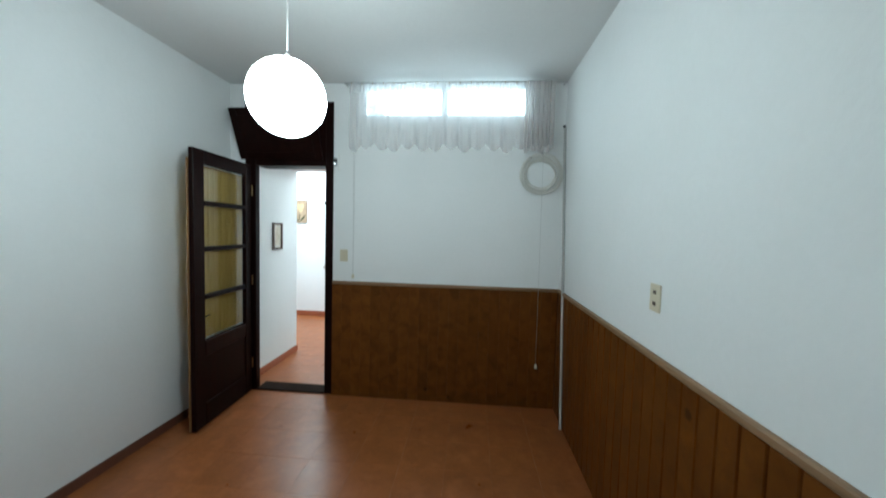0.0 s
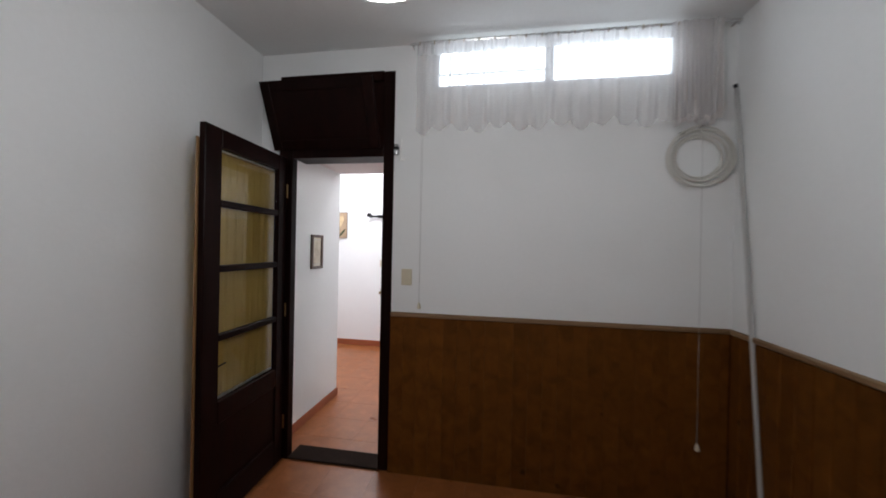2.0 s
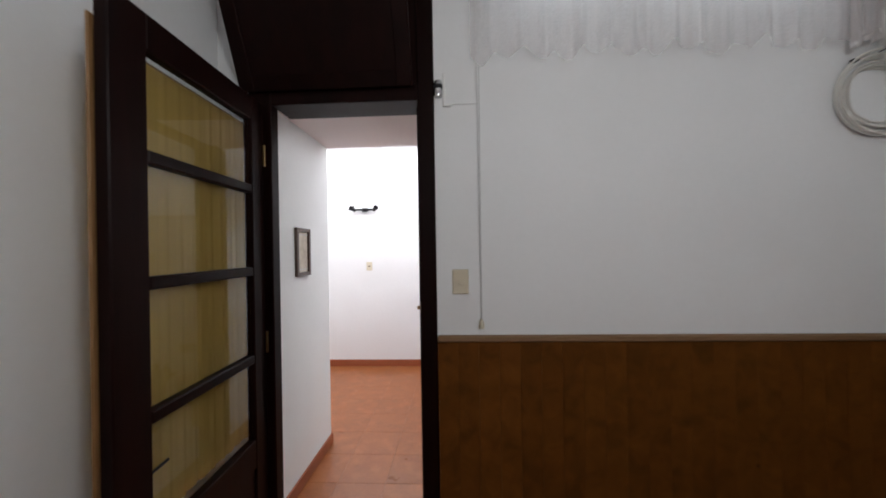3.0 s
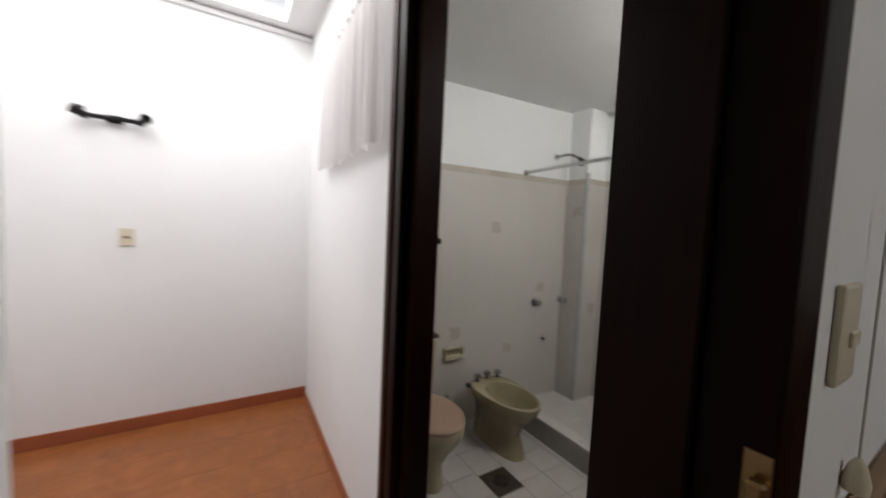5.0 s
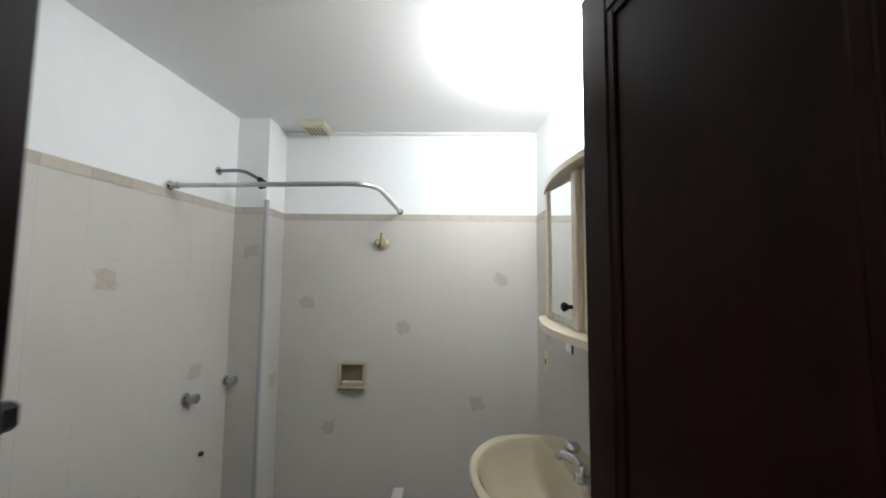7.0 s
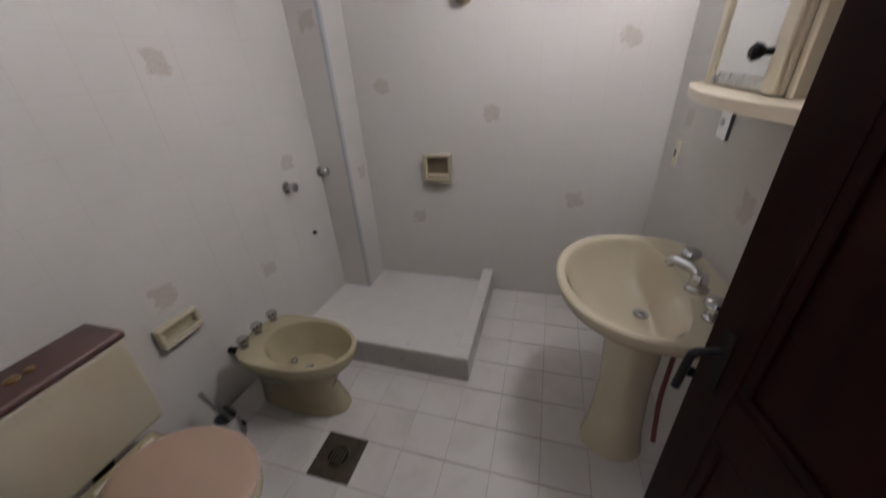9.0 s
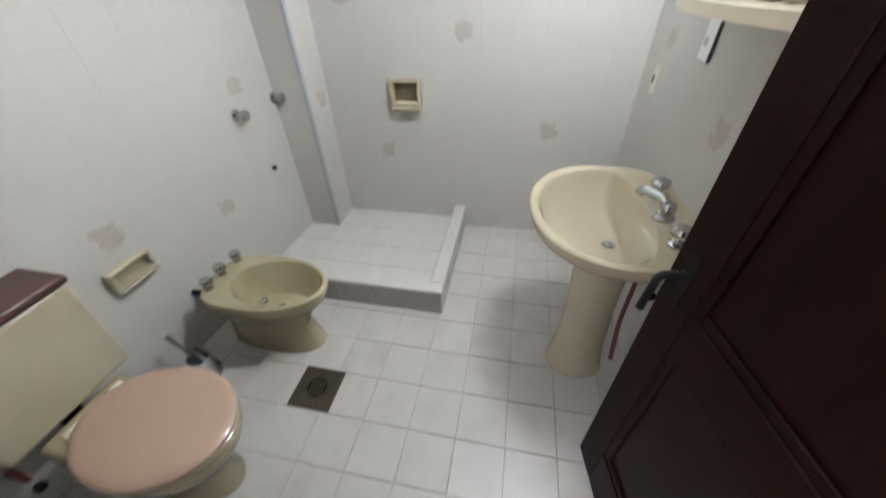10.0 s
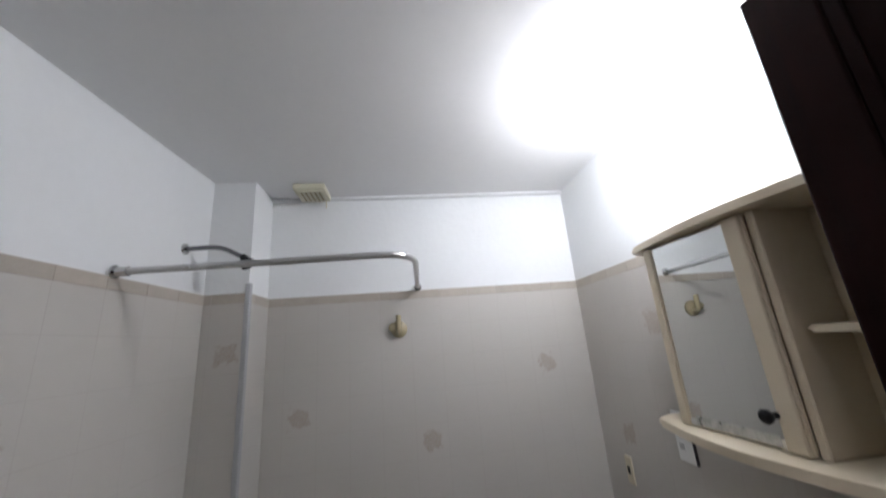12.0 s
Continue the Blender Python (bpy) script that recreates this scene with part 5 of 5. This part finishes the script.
# shower tray with a raised kerb
tray = thing("shower_tray", (2.95, 1.5, 0), "raised white shower base with a tiled kerb", "shower tray")
part("base", box((2.575, 1.020, -0.004), (BX1, BY1 + 0.045, 0.055)), KERBTOP, tray)
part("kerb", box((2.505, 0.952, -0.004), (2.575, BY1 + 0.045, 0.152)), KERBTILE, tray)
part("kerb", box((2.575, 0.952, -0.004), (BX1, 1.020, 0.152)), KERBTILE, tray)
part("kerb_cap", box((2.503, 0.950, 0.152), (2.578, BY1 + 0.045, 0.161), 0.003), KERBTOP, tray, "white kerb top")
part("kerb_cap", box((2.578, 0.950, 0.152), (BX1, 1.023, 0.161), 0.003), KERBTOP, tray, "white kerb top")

# boxed pipe in the corner
KX, KY = 3.14, 1.825
pil = structure("column_corner", box((KX + 0.010, KY + 0.010, 0), (BX1 + 0.01, BY1 + 0.01, BC)), PLASTER, "boxed corner column, tiled below", "column")
part("corner_trim", box((KX - 0.003, KY - 0.003, 0.05), (KX + 0.022, KY + 0.022, 2.045), 0.003), TRIM, pil, "grey metal edge trim")

# tile beds
BL = Matrix(((1, 0, 0, 0), (0, 0, -1, BY1 + 0.0015), (0, 1, 0, 0), (0, 0, 0, 1)))
BE = Matrix(((0, 0, -1, BX1 + 0.0015), (-1, 0, 0, 0), (0, 1, 0, 0), (0, 0, 0, 1)))
BS = Matrix(((-1, 0, 0, 0), (0, 0, 1, BY0 + 0.004), (0, 1, 0, 0), (0, 0, 0, 1)))
KF = Matrix(((0, 0, -1, KX + 0.0015), (-1, 0, 0, 0), (0, 1, 0, 0), (0, 0, 0, 1)))
KS = Matrix(((1, 0, 0, 0), (0, 0, -1, KY + 0.0015), (0, 1, 0, 0), (0, 0, 0, 1)))
bed_l = part("tile_bed", turned(box((BX0 - 0.02, BY1 + 0.0015, 0), (KX + 0.01, BY1 + 0.010, TT)), SKEW), GROUT, bw_left)
bed_e = part("tile_bed", box((BX1 + 0.0015, BY0, 0), (BX1 + 0.010, KY + 0.01, TT)), GROUT, bw_end)
bed_s = structure("trim_tile_bed", box((BX0, BY0, 0), (BX1 + 0.006, BY0 + 0.004, TT)), GROUT, "cream square wall tiles", "tiling")
bed_d = structure("trim_tile_bed_door", box((BX0, 1.066, 0), (BX0 + 0.004, 2.15, TT)), GROUT, "cream square wall tiles beside the door", "tiling")
bed_k = part("tile_bed", box((KX + 0.0015, KY + 0.0015, 0), (KX + 0.010, BY1 + 0.0015, TT)), GROUT, pil)
bed_q = part("tile_bed", box((KX + 0.010, KY + 0.0015, 0), (BX1 + 0.0015, KY + 0.010, TT)), GROUT, pil)

# ---- pieces of walls and floors ----
P, ROW, GRID = 0.168, 1.950, 1.967
G, T6 = 0.0014, 0.0003


def motifs(spots):
    return lambda u, v: MOTIF if any(abs(u - a) < 0.07 and abs(v - b) < 0.07 for a, b in spots) else None


def tiled(parent, m, u0, u1, ou, spots):
    lay("tile", parent, m, u0, u1, 0.0, ROW, P, P, ou, GRID - 12 * P, G, T6, TILE, special=motifs(spots), lip=0.0002)
    lay("border_tile", parent, m, u0, u1, ROW, TT, P, TT - ROW, ou, ROW, G, T6 + 0.002, BORDER, lip=0.001)


tiled(bw_left, SKEW @ BL, BX0 - 0.01, KX, KX - 12 * P, [(2.384, 1.555), (2.888, 1.051), (2.552, 0.547), (2.048, 0.715)])
tiled(bw_end, BE, -KY, -BY0, -(BY0 + 12 * P), [(-1.642, 1.387), (-0.970, 1.219), (-0.466, 0.715), (-1.474, 0.547), (-0.298, 1.555)])
tiled(bed_s, BS, -BX1, -BX0, -BX1, [(-2.456, 1.051), (-2.792, 1.723), (-3.128, 1.219)])
tiled(bed_d, Matrix(((0, 0, 1, BX0 + 0.004), (1, 0, 0, 0), (0, 1, 0, 0), (0, 0, 0, 1))), 1.068, 2.15, 1.068, [])
tiled(pil, KF, -BY1, -KY, -BY1 + 0.034, [(-1.942, 1.723)])
tiled(pil, KS, KX, BX1, BX1 - 2 * P, [(3.296, 0.883)])
lay("floor_tile", floor_bath, Matrix.Translation((0, 0, -0.004)), BX0 + 0.01, BX1, BY0, BY1 + 0.17, 0.195, 0.195, 1.88 - 10 * 0.195, 0.575 - 10 * 0.195, 0.0035, 0.004, FTILE,
    skip=lambda u, v: (u > 2.575 and v > 1.02) or (1.88 < u < 2.08 and 1.34 < v < 1.50), lip=0.001)
lay("floor_tile", floor_bath, Matrix.Translation((0, 0, -0.004)), 1.8817, 2.0733, 1.516, 1.5483, 0.195, 0.195, 1.88 - 10 * 0.195, 0.575 - 10 * 0.195, 0.001, 0.004, FTILE, lip=0.001)
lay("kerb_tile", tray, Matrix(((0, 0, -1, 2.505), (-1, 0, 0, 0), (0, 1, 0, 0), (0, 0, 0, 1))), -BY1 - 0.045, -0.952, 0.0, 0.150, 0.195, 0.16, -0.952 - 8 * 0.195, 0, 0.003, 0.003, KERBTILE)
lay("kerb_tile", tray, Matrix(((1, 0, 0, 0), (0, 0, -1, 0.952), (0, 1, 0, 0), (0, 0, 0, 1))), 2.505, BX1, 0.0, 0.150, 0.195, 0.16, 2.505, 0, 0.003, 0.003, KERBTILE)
lay("tray_tile", tray, Matrix.Translation((0, 0, 0.055)), 2.575, BX1, 1.02, BY1 + 0.045, 0.195, 0.195, 2.575, 1.02, 0.0012, 0.002, KERBTOP, skip=lambda u, v: u > KX and v > KY)
lay("plank", wains_far, FARP, 1.076, RW - 0.016, 0.0, 1.138, 0.098, 1.2, 1.076, 0.0, 0.0005, 0.012, PINE, lip=0.0004)
lay("plank", wains_right, RIGHTP, 0.018, -RB, 0.0, 1.138, 0.098, 1.2, 0.018, 0.0, 0.005, 0.012, PINE, lip=0.004)
lay("floor_tile", floor_room, Matrix.Translation((0, 0, -0.003)), 0.0, RW, RB, 0.0, 0.33, 0.33, 0.0, 0.0, 0.0014, 0.003, TERRA, lip=0.0004)
lay("floor_tile", floor_hall, Matrix.Translation((0, 0, -0.003)), SX, HX1, 0.0, FY, 0.33, 0.33, 0.0, 0.0, 0.0014, 0.003, TERRA, lip=0.0004,
    skip=lambda u, v: v < 1.1 and u < 0.0)
